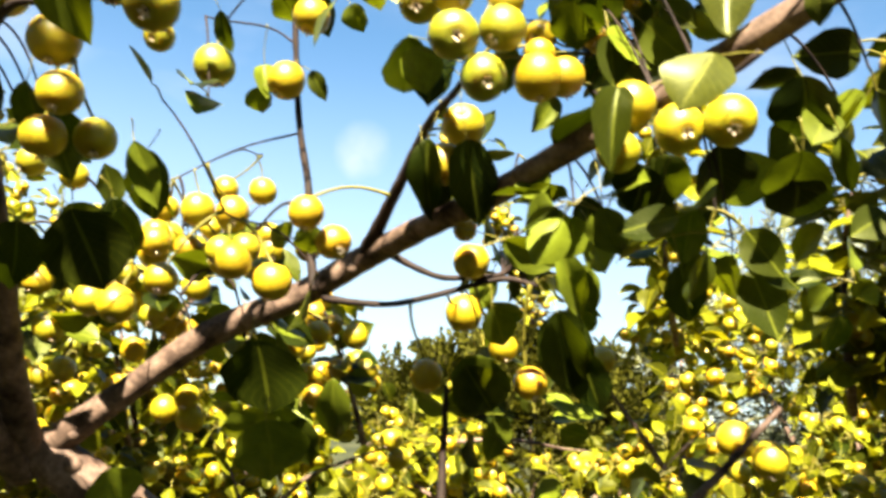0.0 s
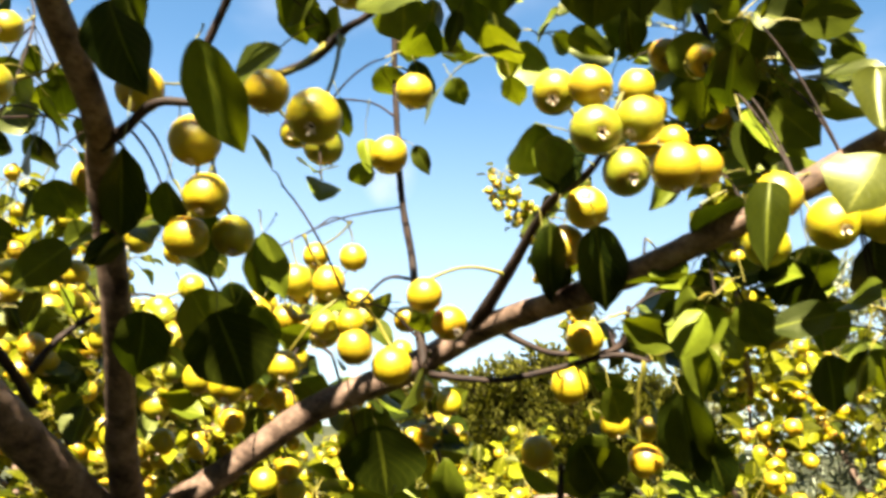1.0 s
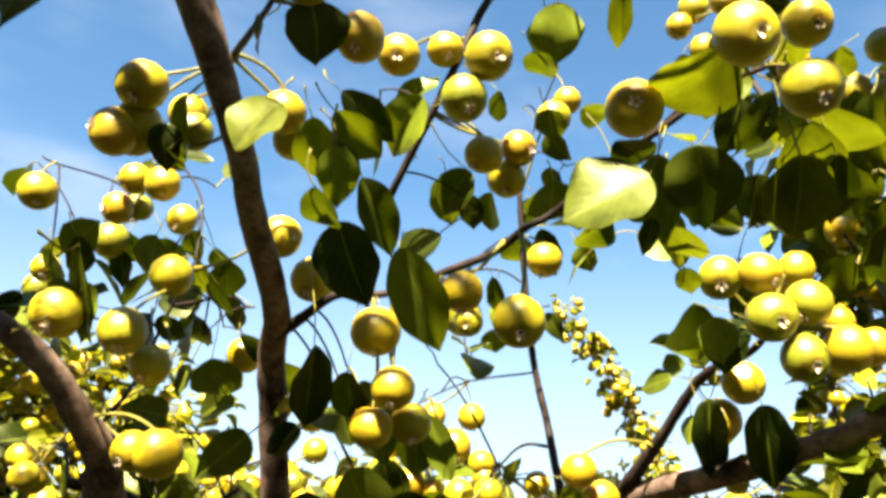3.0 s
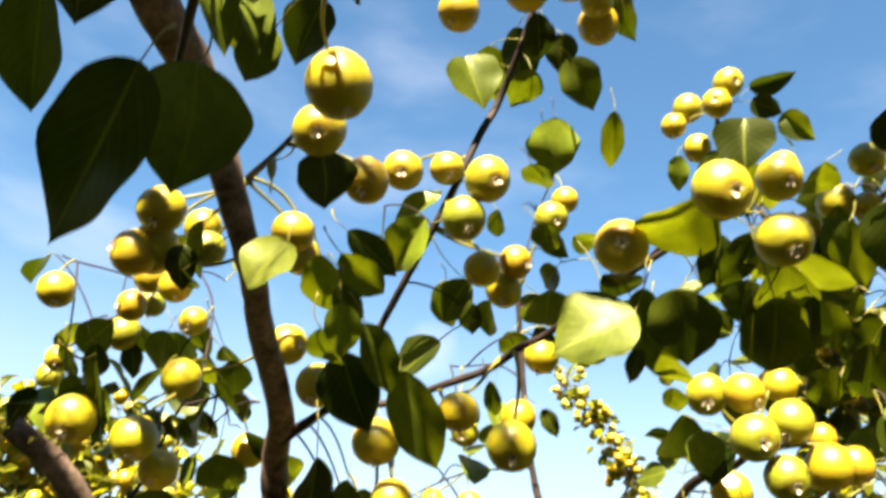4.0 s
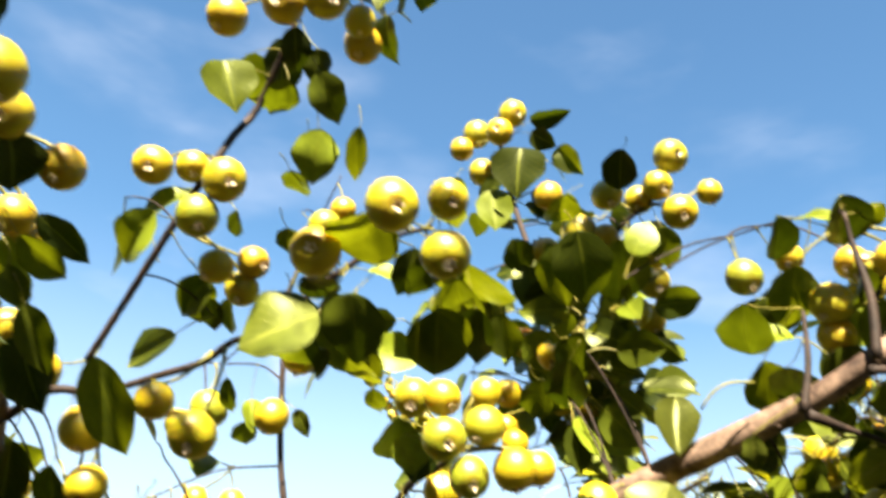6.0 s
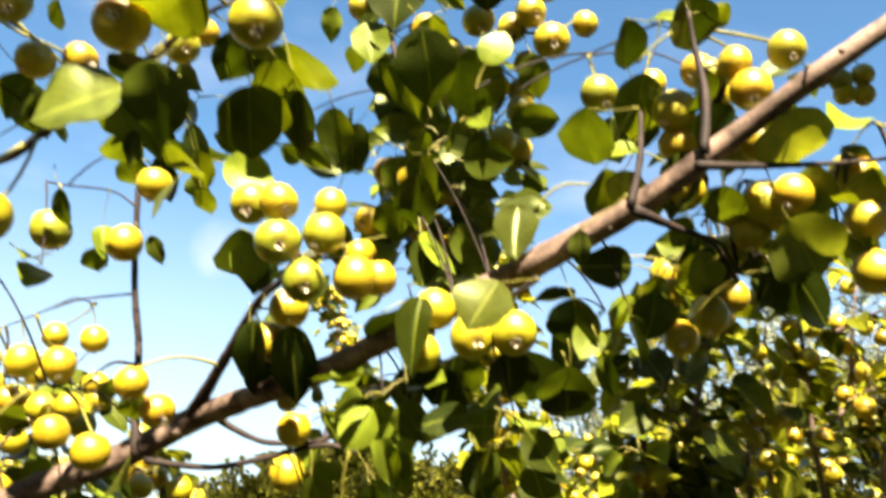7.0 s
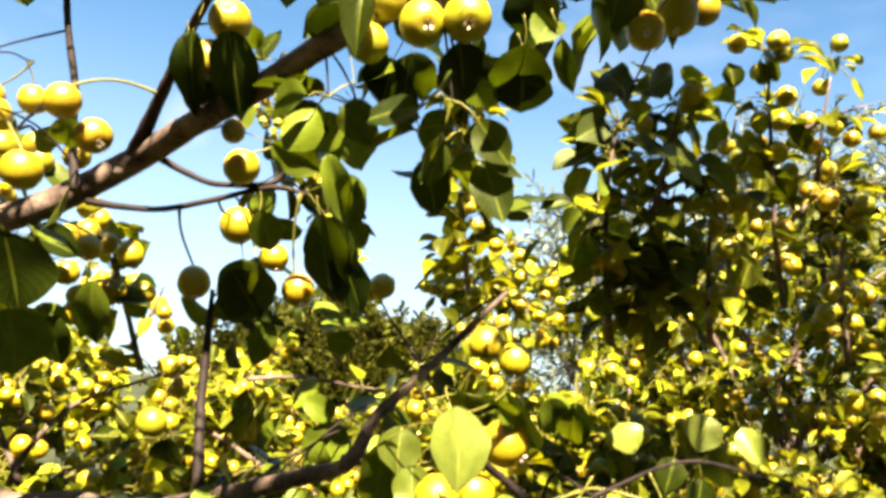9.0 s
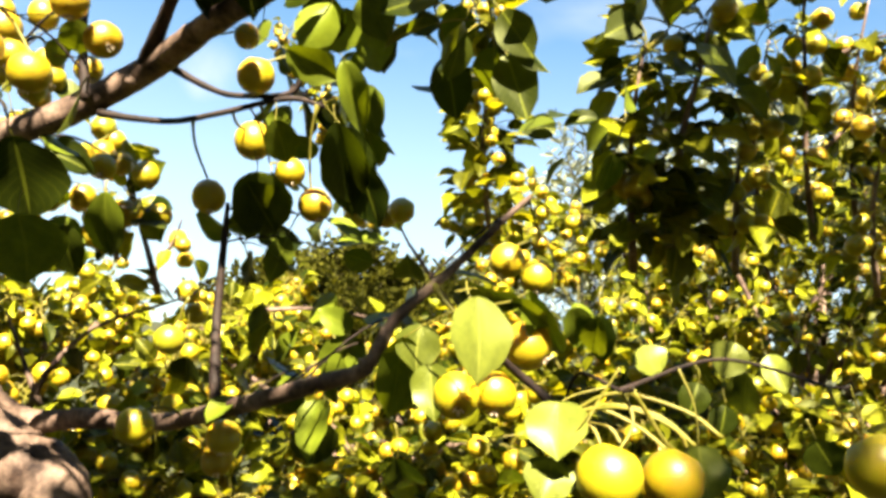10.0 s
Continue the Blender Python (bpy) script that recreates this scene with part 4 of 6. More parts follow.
leaf((0.059, 0.329, 1.937), (0.058, 0.352, 1.905), 0.040, -24)
leaf((0.066, 0.334, 1.960), (0.075, 0.377, 1.932), 0.037, 24)
leaf((-0.007, 0.429, 1.943), (0.000, 0.452, 1.920), 0.018, -24)
leaf((-0.001, 0.436, 1.917), (0.003, 0.455, 1.903), 0.017, 16)
leaf((-0.014, 0.343, 1.951), (-0.011, 0.376, 1.905), 0.025, 0)
leaf((0.070, 0.639, 2.086), (0.070, 0.655, 2.040), 0.044, 24)
leaf((0.089, 0.595, 2.130), (0.106, 0.617, 2.101), 0.033, 8)
leaf((0.105, 0.616, 2.120), (0.114, 0.607, 2.058), 0.040, 0)
leaf((0.139, 0.602, 2.113), (0.143, 0.624, 2.052), 0.031, 8)
leaf((0.016, 0.503, 1.904), (0.023, 0.519, 1.874), 0.031, -24)
leaf((-0.151, 0.531, 1.952), (-0.149, 0.552, 1.924), 0.015, -8)
leaf((-0.129, 0.676, 1.968), (-0.116, 0.686, 1.941), 0.018, 8)
leaf((-0.184, 0.676, 1.952), (-0.181, 0.692, 1.930), 0.027, -8)
leaf((0.006, 0.592, 1.856), (0.020, 0.620, 1.802), 0.031, -24)
leaf((-0.181, 0.683, 1.979), (-0.171, 0.676, 1.944), 0.021, -24)
leaf((-0.268, 0.549, 1.797), (-0.255, 0.606, 1.745), 0.047, -32)
leaf((-0.248, 0.575, 1.810), (-0.242, 0.613, 1.762), 0.035, -24)
leaf((-0.223, 0.575, 1.852), (-0.222, 0.597, 1.795), 0.036, -24)
leaf((-0.126, 0.618, 1.705), (-0.123, 0.658, 1.648), 0.073, -8)
leaf((-0.100, 0.593, 1.641), (-0.103, 0.627, 1.589), 0.058, -32)
leaf((-0.098, 0.661, 1.645), (-0.092, 0.678, 1.603), 0.031, -8)
leaf((-0.083, 0.693, 1.681), (-0.081, 0.716, 1.623), 0.032, -16)
leaf((0.042, 0.700, 1.709), (0.047, 0.738, 1.654), 0.053, 0)
leaf((0.114, 0.687, 1.750), (0.122, 0.736, 1.681), 0.048, -8)
leaf((0.126, 0.694, 1.791), (0.142, 0.706, 1.749), 0.030, 8)
leaf((0.082, 0.665, 1.808), (0.098, 0.683, 1.783), 0.035, 16)
leaf((-0.286, 0.518, 1.775), (-0.302, 0.543, 1.722), 0.042, -40)
leaf((-0.236, 0.609, 1.594), (-0.229, 0.627, 1.563), 0.045, -40)
leaf((0.013, 0.605, 1.867), (0.024, 0.640, 1.824), 0.033, -16)
leaf((-0.236, 0.070, 2.042), (-0.219, 0.091, 2.038), 0.024, 16)
leaf((-0.182, 0.079, 2.022), (-0.182, 0.094, 2.003), 0.017, -48)
leaf((-0.174, 0.088, 1.995), (-0.150, 0.089, 2.009), 0.014, 40)
leaf((-0.163, 0.099, 1.992), (-0.140, 0.099, 2.010), 0.013, 40)
leaf((-0.192, 0.100, 2.006), (-0.211, 0.098, 1.996), 0.013, -40)
leaf((-0.180, 0.111, 2.008), (-0.181, 0.129, 1.985), 0.014, -16)
leaf((-0.161, 0.082, 2.031), (-0.176, 0.085, 2.015), 0.014, -40)
leaf((-0.223, 0.065, 2.047), (-0.234, 0.076, 2.024), 0.021, -40)
leaf((-0.171, 0.115, 2.008), (-0.165, 0.126, 1.984), 0.011, -8)
leaf((-0.201, 0.085, 2.066), (-0.217, 0.091, 2.041), 0.022, -48)
leaf((-0.175, 0.106, 2.074), (-0.191, 0.105, 2.057), 0.017, -48)

leaf((0.323, 0.373, 2.050), (0.338, 0.405, 2.023), 0.035, 10)
leaf((0.352, 0.376, 2.046), (0.345, 0.398, 2.042), 0.017, -20)
leaf((0.326, 0.387, 2.042), (0.299, 0.405, 2.048), 0.013, 20)
leaf((0.393, 0.394, 2.001), (0.430, 0.415, 2.004), 0.014, 15)
leaf((0.436, 0.419, 1.965), (0.477, 0.452, 1.939), 0.031, 10)
leaf((0.335, 0.391, 2.004), (0.342, 0.421, 1.981), 0.026, -30)
leaf((0.356, 0.391, 1.975), (0.337, 0.420, 1.956), 0.030, 20)
leaf((0.371, 0.403, 1.974), (0.372, 0.433, 1.951), 0.026, -20)
leaf((0.359, 0.419, 1.931), (0.355, 0.447, 1.914), 0.030, 0)
leaf((0.346, 0.453, 1.897), (0.356, 0.486, 1.866), 0.037, 0)
leaf((0.251, 0.443, 1.504), (0.252, 0.465, 1.490), 0.014, 0)
leaf((0.267, 0.411, 1.513), (0.267, 0.434, 1.491), 0.021, 10)
leaf((0.243, 0.469, 1.596), (0.279, 0.492, 1.577), 0.012, 20)
leaf((0.190, 0.473, 1.502), (0.204, 0.496, 1.479), 0.023, 20)
leaf((0.300, 0.590, 1.601), (0.313, 0.615, 1.573), 0.024, -10)
leaf((0.320, 0.591, 1.597), (0.322, 0.616, 1.564), 0.020, 25)
leaf((-0.036, 0.818, 1.548), (-0.043, 0.843, 1.515), 0.034, 0)
leaf((-0.141, 0.817, 1.549), (-0.154, 0.841, 1.521), 0.025, 0)
leaf((-0.214, 0.231, 1.992), (-0.225, 0.252, 1.981), 0.016, 20)
leaf((-0.214, 0.435, 2.057), (-0.180, 0.443, 2.091), 0.027, -20)
leaf((-0.124, 0.417, 2.054), (-0.131, 0.439, 2.041), 0.016, 0)
leaf((-0.096, 0.462, 2.064), (-0.096, 0.488, 2.049), 0.026, 10)
leaf((-0.165, 0.492, 2.009), (-0.166, 0.520, 1.990), 0.020, -20)
leaf((-0.146, 0.496, 2.011), (-0.154, 0.523, 1.989), 0.030, 30)
leaf((-0.103, 0.670, 2.084), (-0.100, 0.699, 2.065), 0.024, 0)
leaf((0.063, 0.744, 2.300), (0.038, 0.775, 2.264), 0.036, 30)
leaf((-0.469, 0.533, 2.004), (-0.480, 0.570, 1.963), 0.055, 0)
leaf((-0.509, 0.519, 2.009), (-0.514, 0.550, 1.982), 0.033, -20)
leaf((-0.401, 0.555, 1.954), (-0.409, 0.584, 1.928), 0.033, 10)
leaf((-0.443, 0.550, 1.986), (-0.445, 0.583, 1.956), 0.034, 0)
leaf((-0.393, 0.498, 1.976), (-0.386, 0.524, 1.963), 0.026, 30)
leaf((-0.544, 0.471, 1.972), (-0.544, 0.505, 1.943), 0.031, 20)
leaf((0.142, 0.532, 2.002), (0.160, 0.572, 1.970), 0.038, 10)
leaf((0.121, 0.565, 1.974), (0.124, 0.600, 1.943), 0.043, 0)
leaf((-0.402, 0.349, 1.918), (-0.403, 0.389, 1.856), 0.018, 10)
leaf((-0.453, 0.495, 1.990), (-0.478, 0.520, 1.949), 0.045, 0)
leaf((-0.415, 0.503, 1.996), (-0.431, 0.526, 1.969), 0.030, 0)
leaf((-0.397, 0.528, 1.885), (-0.394, 0.558, 1.854), 0.048, -10)
leaf((-0.227, 0.431, 1.848), (-0.231, 0.458, 1.818), 0.028, 0)
leaf((-0.195, 0.485, 1.775), (-0.193, 0.516, 1.739), 0.044, 0)
leaf((-0.167, 0.668, 2.049), (-0.157, 0.696, 2.025), 0.035, 10)
leaf((-0.142, 0.684, 2.099), (-0.154, 0.708, 2.069), 0.035, -20)
leaf((-0.141, 0.413, 2.215), (-0.140, 0.451, 2.178), 0.039, 0)
leaf((0.034, 0.440, 2.379), (0.011, 0.460, 2.368), 0.034, 0)
leaf((0.182, 0.471, 2.065), (0.188, 0.514, 2.021), 0.050, 0)
leaf((0.144, 0.515, 1.975), (0.142, 0.553, 1.938), 0.037, 10)
leaf((0.289, 0.404, 2.051), (0.299, 0.438, 2.026), 0.025, 0)
leaf((0.282, 0.456, 1.958), (0.292, 0.491, 1.930), 0.037, 0)
leaf((-0.411, 0.422, 2.052), (-0.410, 0.453, 2.028), 0.030, 0)
leaf((-0.424, 0.526, 1.926), (-0.428, 0.559, 1.898), 0.036, 0)
leaf((-0.367, 0.474, 1.933), (-0.381, 0.500, 1.913), 0.034, 0)
leaf((0.185, 0.499, 1.802), (0.178, 0.520, 1.779), 0.023, 0)
leaf((0.258, 0.467, 1.805), (0.260, 0.489, 1.776), 0.039, 10)

leaf((-0.292, 0.287, 1.986), (-0.314, 0.309, 1.955), 0.024, 10)
leaf((-0.312, 0.303, 1.959), (-0.316, 0.322, 1.949), 0.019, -10)
leaf((-0.169, 0.242, 1.934), (-0.152, 0.269, 1.920), 0.022, 25)
leaf((-0.189, 0.256, 1.941), (-0.185, 0.285, 1.911), 0.027, 0)

leaf((0.271, 0.421, 1.512), (0.263, 0.409, 1.493), 0.026, 10, True)

# spurs
spur((-0.574, 0.568, 1.812))
spur((-0.615, 0.677, 1.783))
spur((-0.571, 0.723, 1.808))
spur((-0.499, 0.663, 1.846))
spur((-0.538, 0.779, 1.784))
spur((-0.472, 0.721, 1.815))
spur((-0.526, 0.682, 1.758))
spur((-0.401, 0.772, 1.817))
spur((-0.373, 0.780, 1.777))
spur((-0.328, 0.721, 1.817))
spur((-0.328, 0.781, 1.772))
spur((-0.290, 0.769, 1.830))
spur((-0.247, 0.778, 1.786))
spur((-0.368, 0.659, 1.867))
spur((-0.608, 0.533, 1.978))
spur((-0.403, 0.730, 1.775))
spur((-0.413, 0.772, 1.815))
spur((-0.345, 0.774, 1.805))
spur((-0.422, 0.797, 1.700))
spur((-0.401, 0.691, 1.717))
spur((-0.322, 0.789, 1.734))
spur((-0.296, 0.869, 1.841))
spur((-0.254, 0.869, 1.842))
spur((-0.310, 0.837, 1.748))
spur((-0.219, 0.788, 1.742))
spur((-0.273, 0.804, 1.667))
spur((-0.189, 0.721, 1.817))
spur((-0.182, 0.771, 1.820))
spur((-0.161, 0.887, 1.756))
spur((-0.156, 0.945, 1.724))
spur((-0.218, 0.934, 1.777))
spur((-0.266, 0.991, 1.747))
spur((-0.174, 0.952, 1.690))
spur((0.357, 0.428, 1.990))
spur((0.376, 0.425, 2.008))
spur((0.368, 0.458, 1.944))
spur((0.361, 0.492, 1.932))
spur((0.396, 0.457, 1.950))
spur((0.436, 0.439, 1.939))
spur((0.460, 0.429, 1.988))
spur((0.486, 0.459, 1.943))
spur((0.440, 0.444, 1.916))
spur((0.357, 0.564, 1.927))
spur((0.395, 0.564, 1.930))
spur((0.119, 0.622, 2.137))
spur((0.145, 0.631, 2.093))
spur((0.133, 0.644, 2.031))
spur((0.215, 0.639, 2.155))
spur((0.213, 0.652, 2.091))
spur((0.188, 0.663, 2.039))
spur((0.157, 0.674, 1.986))

tuft((0.123, 0.718, 2.022), 4)
tuft((0.154, 0.651, 2.003), 4)
tuft((0.183, 0.654, 1.988), 4)
tuft((0.196, 0.650, 2.006), 4)
tuft((0.150, 0.659, 1.964), 4)
tuft((0.291, 0.506, 1.866), 4)
tuft((0.213, 0.769, 1.831), 4)
tuft((-0.317, 0.567, 1.817), 4)
tuft((-0.293, 0.515, 1.823), 4)
tuft((-0.388, 0.693, 1.802), 4)
tuft((-0.241, 0.461, 1.838), 4)
tuft((0.295, 0.456, 1.861), 4)
tuft((0.372, 0.775, 1.800), 4)
tuft((0.345, 0.827, 1.798), 4)
tuft((-0.535, 0.541, 2.038), 4)
tuft((-0.431, 0.475, 2.012), 4)
tuft((-0.439, 0.550, 1.995), 4)
tuft((-0.512, 0.552, 1.983), 4)
tuft((-0.428, 0.485, 1.963), 4)
tuft((-0.448, 0.564, 2.072), 4)
tuft((-0.507, 0.494, 1.923), 4)
tuft((-0.428, 0.565, 1.922), 4)
tuft((-0.404, 0.557, 1.964), 4)
tuft((-0.508, 0.439, 1.942), 4)
tuft((-0.292, 0.440, 2.029), 4)
tuft((-0.214, 0.404, 2.057), 4)
tuft((-0.232, 0.548, 2.150), 4)
tuft((-0.179, 0.416, 2.047), 4)
tuft((-0.229, 0.434, 2.057), 4)
tuft((-0.163, 0.487, 2.049), 4)
tuft((-0.156, 0.661, 2.195), 4)
tuft((-0.115, 0.702, 2.143), 4)
tuft((-0.136, 0.548, 2.004), 4)
tuft((-0.205, 0.524, 2.021), 4)
tuft((0.083, 0.730, 2.254), 4)
tuft((0.119, 0.737, 2.319), 4)
tuft((0.045, 0.730, 2.255), 4)
tuft((0.143, 0.737, 2.219), 4)
tuft((0.152, 0.654, 2.132), 4)
tuft((0.182, 0.661, 2.192), 4)
tuft((0.190, 0.603, 2.131), 4)
tuft((0.150, 0.522, 2.031), 4)
tuft((0.106, 0.524, 2.022), 4)
tuft((0.076, 0.760, 2.112), 4)
tuft((0.032, 0.350, 1.972), 4)
tuft((0.183, 0.524, 2.023), 4)
tuft((-0.123, 0.422, 2.307), 4)
tuft((-0.119, 0.624, 2.512), 4)
tuft((-0.044, 0.490, 2.324), 4)
tuft((-0.128, 0.416, 2.242), 4)
tuft((-0.371, 0.498, 1.903), 4)
tuft((-0.446, 0.560, 1.950), 4)
tuft((-0.384, 0.560, 1.853), 4)
tuft((-0.412, 0.558, 1.863), 4)
tuft((-0.282, 0.463, 1.827), 4)
tuft((-0.247, 0.463, 1.827), 4)
tuft((-0.339, 0.715, 1.843), 4)
tuft((-0.374, 0.688, 1.827), 4)
tuft((-0.341, 0.820, 1.831), 4)
tuft((-0.306, 0.920, 1.841), 4)
tuft((-0.197, 0.543, 1.883), 4)
tuft((-0.239, 0.456, 1.858), 4)
tuft((-0.458, 0.555, 1.873), 4)
tuft((-0.439, 0.564, 1.834), 4)
tuft((-0.522, 0.559, 1.855), 4)
tuft((0.069, 0.672, 2.046), 4)
tuft((0.101, 0.691, 2.053), 4)
tuft((0.128, 0.701, 2.004), 4)
tuft((0.144, 0.619, 2.005), 4)
tuft((0.140, 0.531, 1.990), 4)
tuft((0.046, 0.592, 2.035), 4)
tuft((0.065, 0.580, 1.851), 4)
tuft((0.085, 0.580, 1.851), 4)
tuft((0.126, 0.733, 1.857), 4)
tuft((0.003, 0.818, 1.936), 4)
tuft((-0.153, 0.480, 1.988), 4)
tuft((-0.139, 0.596, 2.019), 4)
tuft((-0.135, 0.714, 2.089), 4)
tuft((-0.057, 0.579, 2.005), 4)
tuft((0.313, 0.430, 1.980), 4)
tuft((0.343, 0.501, 1.983), 4)
tuft((0.355, 0.489, 2.043), 4)
tuft((0.426, 0.563, 2.078), 4)
tuft((0.406, 0.571, 2.041), 4)
tuft((0.417, 0.438, 1.942), 4)
tuft((0.452, 0.435, 1.956), 4)
tuft((0.436, 0.429, 1.987), 4)
tuft((0.473, 0.442, 2.021), 4)
tuft((0.490, 0.453, 1.968), 4)
tuft((0.395, 0.611, 1.948), 4)
tuft((0.344, 0.566, 1.917), 4)
tuft((0.434, 0.634, 1.982), 4)
tuft((0.398, 0.449, 1.894), 4)
tuft((0.122, 0.556, 1.870), 4)
tuft((0.020, 0.797, 1.940), 4)
tuft((0.118, 0.716, 1.839), 4)
tuft((0.056, 0.822, 1.821), 4)
tuft((0.085, 0.834, 1.764), 4)
tuft((0.114, 0.747, 1.789), 4)
tuft((0.081, 0.681, 2.196), 4)
tuft((0.121, 0.691, 2.149), 4)
tuft((0.113, 0.703, 2.093), 4)
tuft((0.169, 0.639, 2.152), 4)
tuft((0.195, 0.649, 2.107), 4)
tuft((0.221, 0.660, 2.052), 4)
tuft((0.172, 0.668, 2.015), 4)
tuft((0.117, 0.737, 2.030), 4)
tuft((0.147, 0.678, 1.969), 4)
tuft((0.045, 0.821, 1.825), 4)
tuft((0.070, 0.826, 1.804), 4)
tuft((0.034, 0.779, 1.736), 4)
tuft((0.074, 0.739, 1.681), 4)
tuft((0.093, 0.765, 1.655), 4)
tuft((0.022, 0.755, 1.654), 4)
tuft((0.150, 0.551, 1.797), 4)
tuft((0.129, 0.530, 1.798), 4)
tuft((0.190, 0.532, 1.791), 4)
tuft((0.216, 0.492, 1.786), 4)
tuft((0.229, 0.515, 1.775), 4)
tuft((0.343, 0.547, 1.817), 4)
tuft((0.357, 0.569, 1.807), 4)
tuft((-0.181, 0.725, 1.749), 4)
tuft((-0.261, 0.925, 1.916), 4)
tuft((-0.095, 0.659, 1.769), 4)
tuft((-0.166, 0.723, 1.661), 4)
tuft((-0.553, 0.535, 2.066), 4)
tuft((-0.526, 0.557, 2.107), 4)
tuft((-0.541, 0.572, 2.034), 4)
tuft((-0.499, 0.584, 1.981), 4)
tuft((-0.530, 0.537, 1.959), 4)
tuft((-0.558, 0.547, 1.913), 4)
tuft((-0.596, 0.577, 1.867), 4)
tuft((-0.554, 0.655, 1.885), 4)
tuft((-0.531, 0.714, 1.849), 4)
tuft((-0.478, 0.708, 1.878), 4)
tuft((-0.430, 0.714, 1.849), 4)
tuft((-0.411, 0.607, 1.968), 4)
tuft((-0.376, 0.599, 2.004), 4)
tuft((-0.422, 0.476, 2.005), 4)
tuft((-0.442, 0.554, 1.978), 4)
tuft((-0.353, 0.494, 1.920), 4)
tuft((-0.390, 0.499, 1.896), 4)
tuft((-0.310, 0.496, 1.913), 4)
tuft((-0.583, 0.524, 2.020), 4)
tuft((-0.523, 0.540, 1.945), 4)
tuft((-0.462, 0.547, 1.911), 4)
tuft((-0.520, 0.509, 2.093), 4)
tuft((-0.468, 0.505, 2.108), 4)
tuft((-0.494, 0.539, 2.048), 4)
tuft((-0.605, 0.590, 2.047), 4)
tuft((-0.504, 0.534, 1.974), 4)
tuft((-0.469, 0.588, 1.962), 4)
tuft((-0.297, 0.474, 2.014), 4)
tuft((-0.266, 0.469, 2.037), 4)
tuft((-0.326, 0.595, 2.023), 4)
tuft((-0.300, 0.599, 2.006), 4)
tuft((-0.241, 0.526, 2.012), 4)
tuft((-0.207, 0.534, 1.971), 4)
tuft((-0.337, 0.589, 1.956), 4)
tuft((-0.399, 0.601, 1.996), 4)
tuft((-0.188, 0.599, 1.907), 4)
tuft((-0.259, 0.602, 1.896), 4)
tuft((-0.004, 0.593, 2.032), 4)
tuft((0.051, 0.678, 2.017), 4)
tuft((0.027, 0.587, 2.062), 4)
tuft((0.133, 0.528, 2.002), 4)
tuft((0.144, 0.539, 1.951), 4)
tuft((0.117, 0.635, 1.931), 4)
tuft((0.138, 0.571, 1.898), 4)
tuft((0.137, 0.603, 1.986), 4)
tuft((0.122, 0.764, 2.096), 4)
tuft((-0.595, 0.560, 1.948), 4)
tuft((-0.634, 0.531, 1.987), 4)
tuft((-0.398, 0.467, 2.145), 4)
tuft((-0.623, 0.510, 2.086), 4)
tuft((-0.547, 0.530, 2.089), 4)
tuft((-0.501, 0.537, 2.055), 4)
tuft((-0.532, 0.544, 2.021), 4)
tuft((-0.540, 0.554, 1.978), 4)
tuft((-0.436, 0.492, 1.931), 4)
tuft((-0.413, 0.553, 1.982), 4)
tuft((-0.357, 0.557, 1.963), 4)
tuft((-0.412, 0.539, 2.046), 4)
tuft((-0.302, 0.479, 1.992), 4)
tuft((0.134, 0.537, 2.055), 4)
tuft((0.155, 0.543, 2.027), 4)
tuft((0.157, 0.484, 1.970), 4)
tuft((0.147, 0.626, 2.023), 4)
tuft((0.175, 0.477, 2.003), 4)
tuft((0.186, 0.471, 2.029), 4)
tuft((0.132, 0.729, 2.019), 4)
tuft((0.155, 0.558, 1.959), 4)
tuft((0.186, 0.557, 1.960), 4)
tuft((-0.580, 0.487, 2.052), 4)
tuft((-0.571, 0.561, 2.085), 4)
tuft((-0.464, 0.498, 1.999), 4)
tuft((-0.521, 0.502, 1.978), 4)
tuft((-0.413, 0.496, 2.009), 4)
tuft((-0.493, 0.447, 1.901), 4)
tuft((-0.428, 0.449, 1.894), 4)
tuft((-0.375, 0.444, 1.918), 4)
tuft((-0.324, 0.429, 1.985), 4)
tuft((-0.369, 0.581, 1.994), 4)
tuft((-0.586, 0.568, 2.055), 4)
# unseen tufts over the camera, added to shade the near leaves and upright limb
tuft((-0.160, -0.074, 2.151), 7, 1.2)
tuft((-0.189, -0.114, 2.200), 7, 1.2)
tuft((-0.167, -0.183, 2.243), 7, 1.2)
tuft((-0.100, -0.203, 2.296), 7, 1.2)
tuft((-0.157, -0.219, 2.350), 7, 1.2)
tuft((-0.120, -0.273, 2.395), 7, 1.2)
tuft((-0.134, -0.333, 2.440), 7, 1.2)
tuft((-0.204, -0.092, 2.116), 7, 1.2)
tuft((-0.231, -0.156, 2.160), 7, 1.2)
tuft((-0.238, -0.151, 2.219), 7, 1.2)
tuft((-0.193, -0.186, 2.268), 7, 1.2)
tuft((-0.184, -0.249, 2.313), 7, 1.2)
tuft((-0.186, -0.235, 2.373), 7, 1.2)
tuft((-0.159, -0.299, 2.417), 7, 1.2)
tuft((-0.145, -0.157, 2.072), 7, 1.2)
tuft((-0.146, -0.195, 2.121), 7, 1.2)
tuft((-0.172, -0.130, 2.192), 7, 1.2)
tuft((-0.193, -0.172, 2.241), 7, 1.2)
tuft((-0.116, -0.237, 2.284), 7, 1.2)
tuft((-0.110, -0.245, 2.340), 7, 1.2)
tuft((-0.091, -0.299, 2.386), 7, 1.2)
tuft((-0.201, -0.104, 2.073), 7, 1.2)
tuft((-0.211, -0.120, 2.127), 7, 1.2)
tuft((-0.203, -0.119, 2.184), 7, 1.2)
tuft((-0.233, -0.215, 2.221), 7, 1.2)
tuft((-0.204, -0.277, 2.266), 7, 1.2)
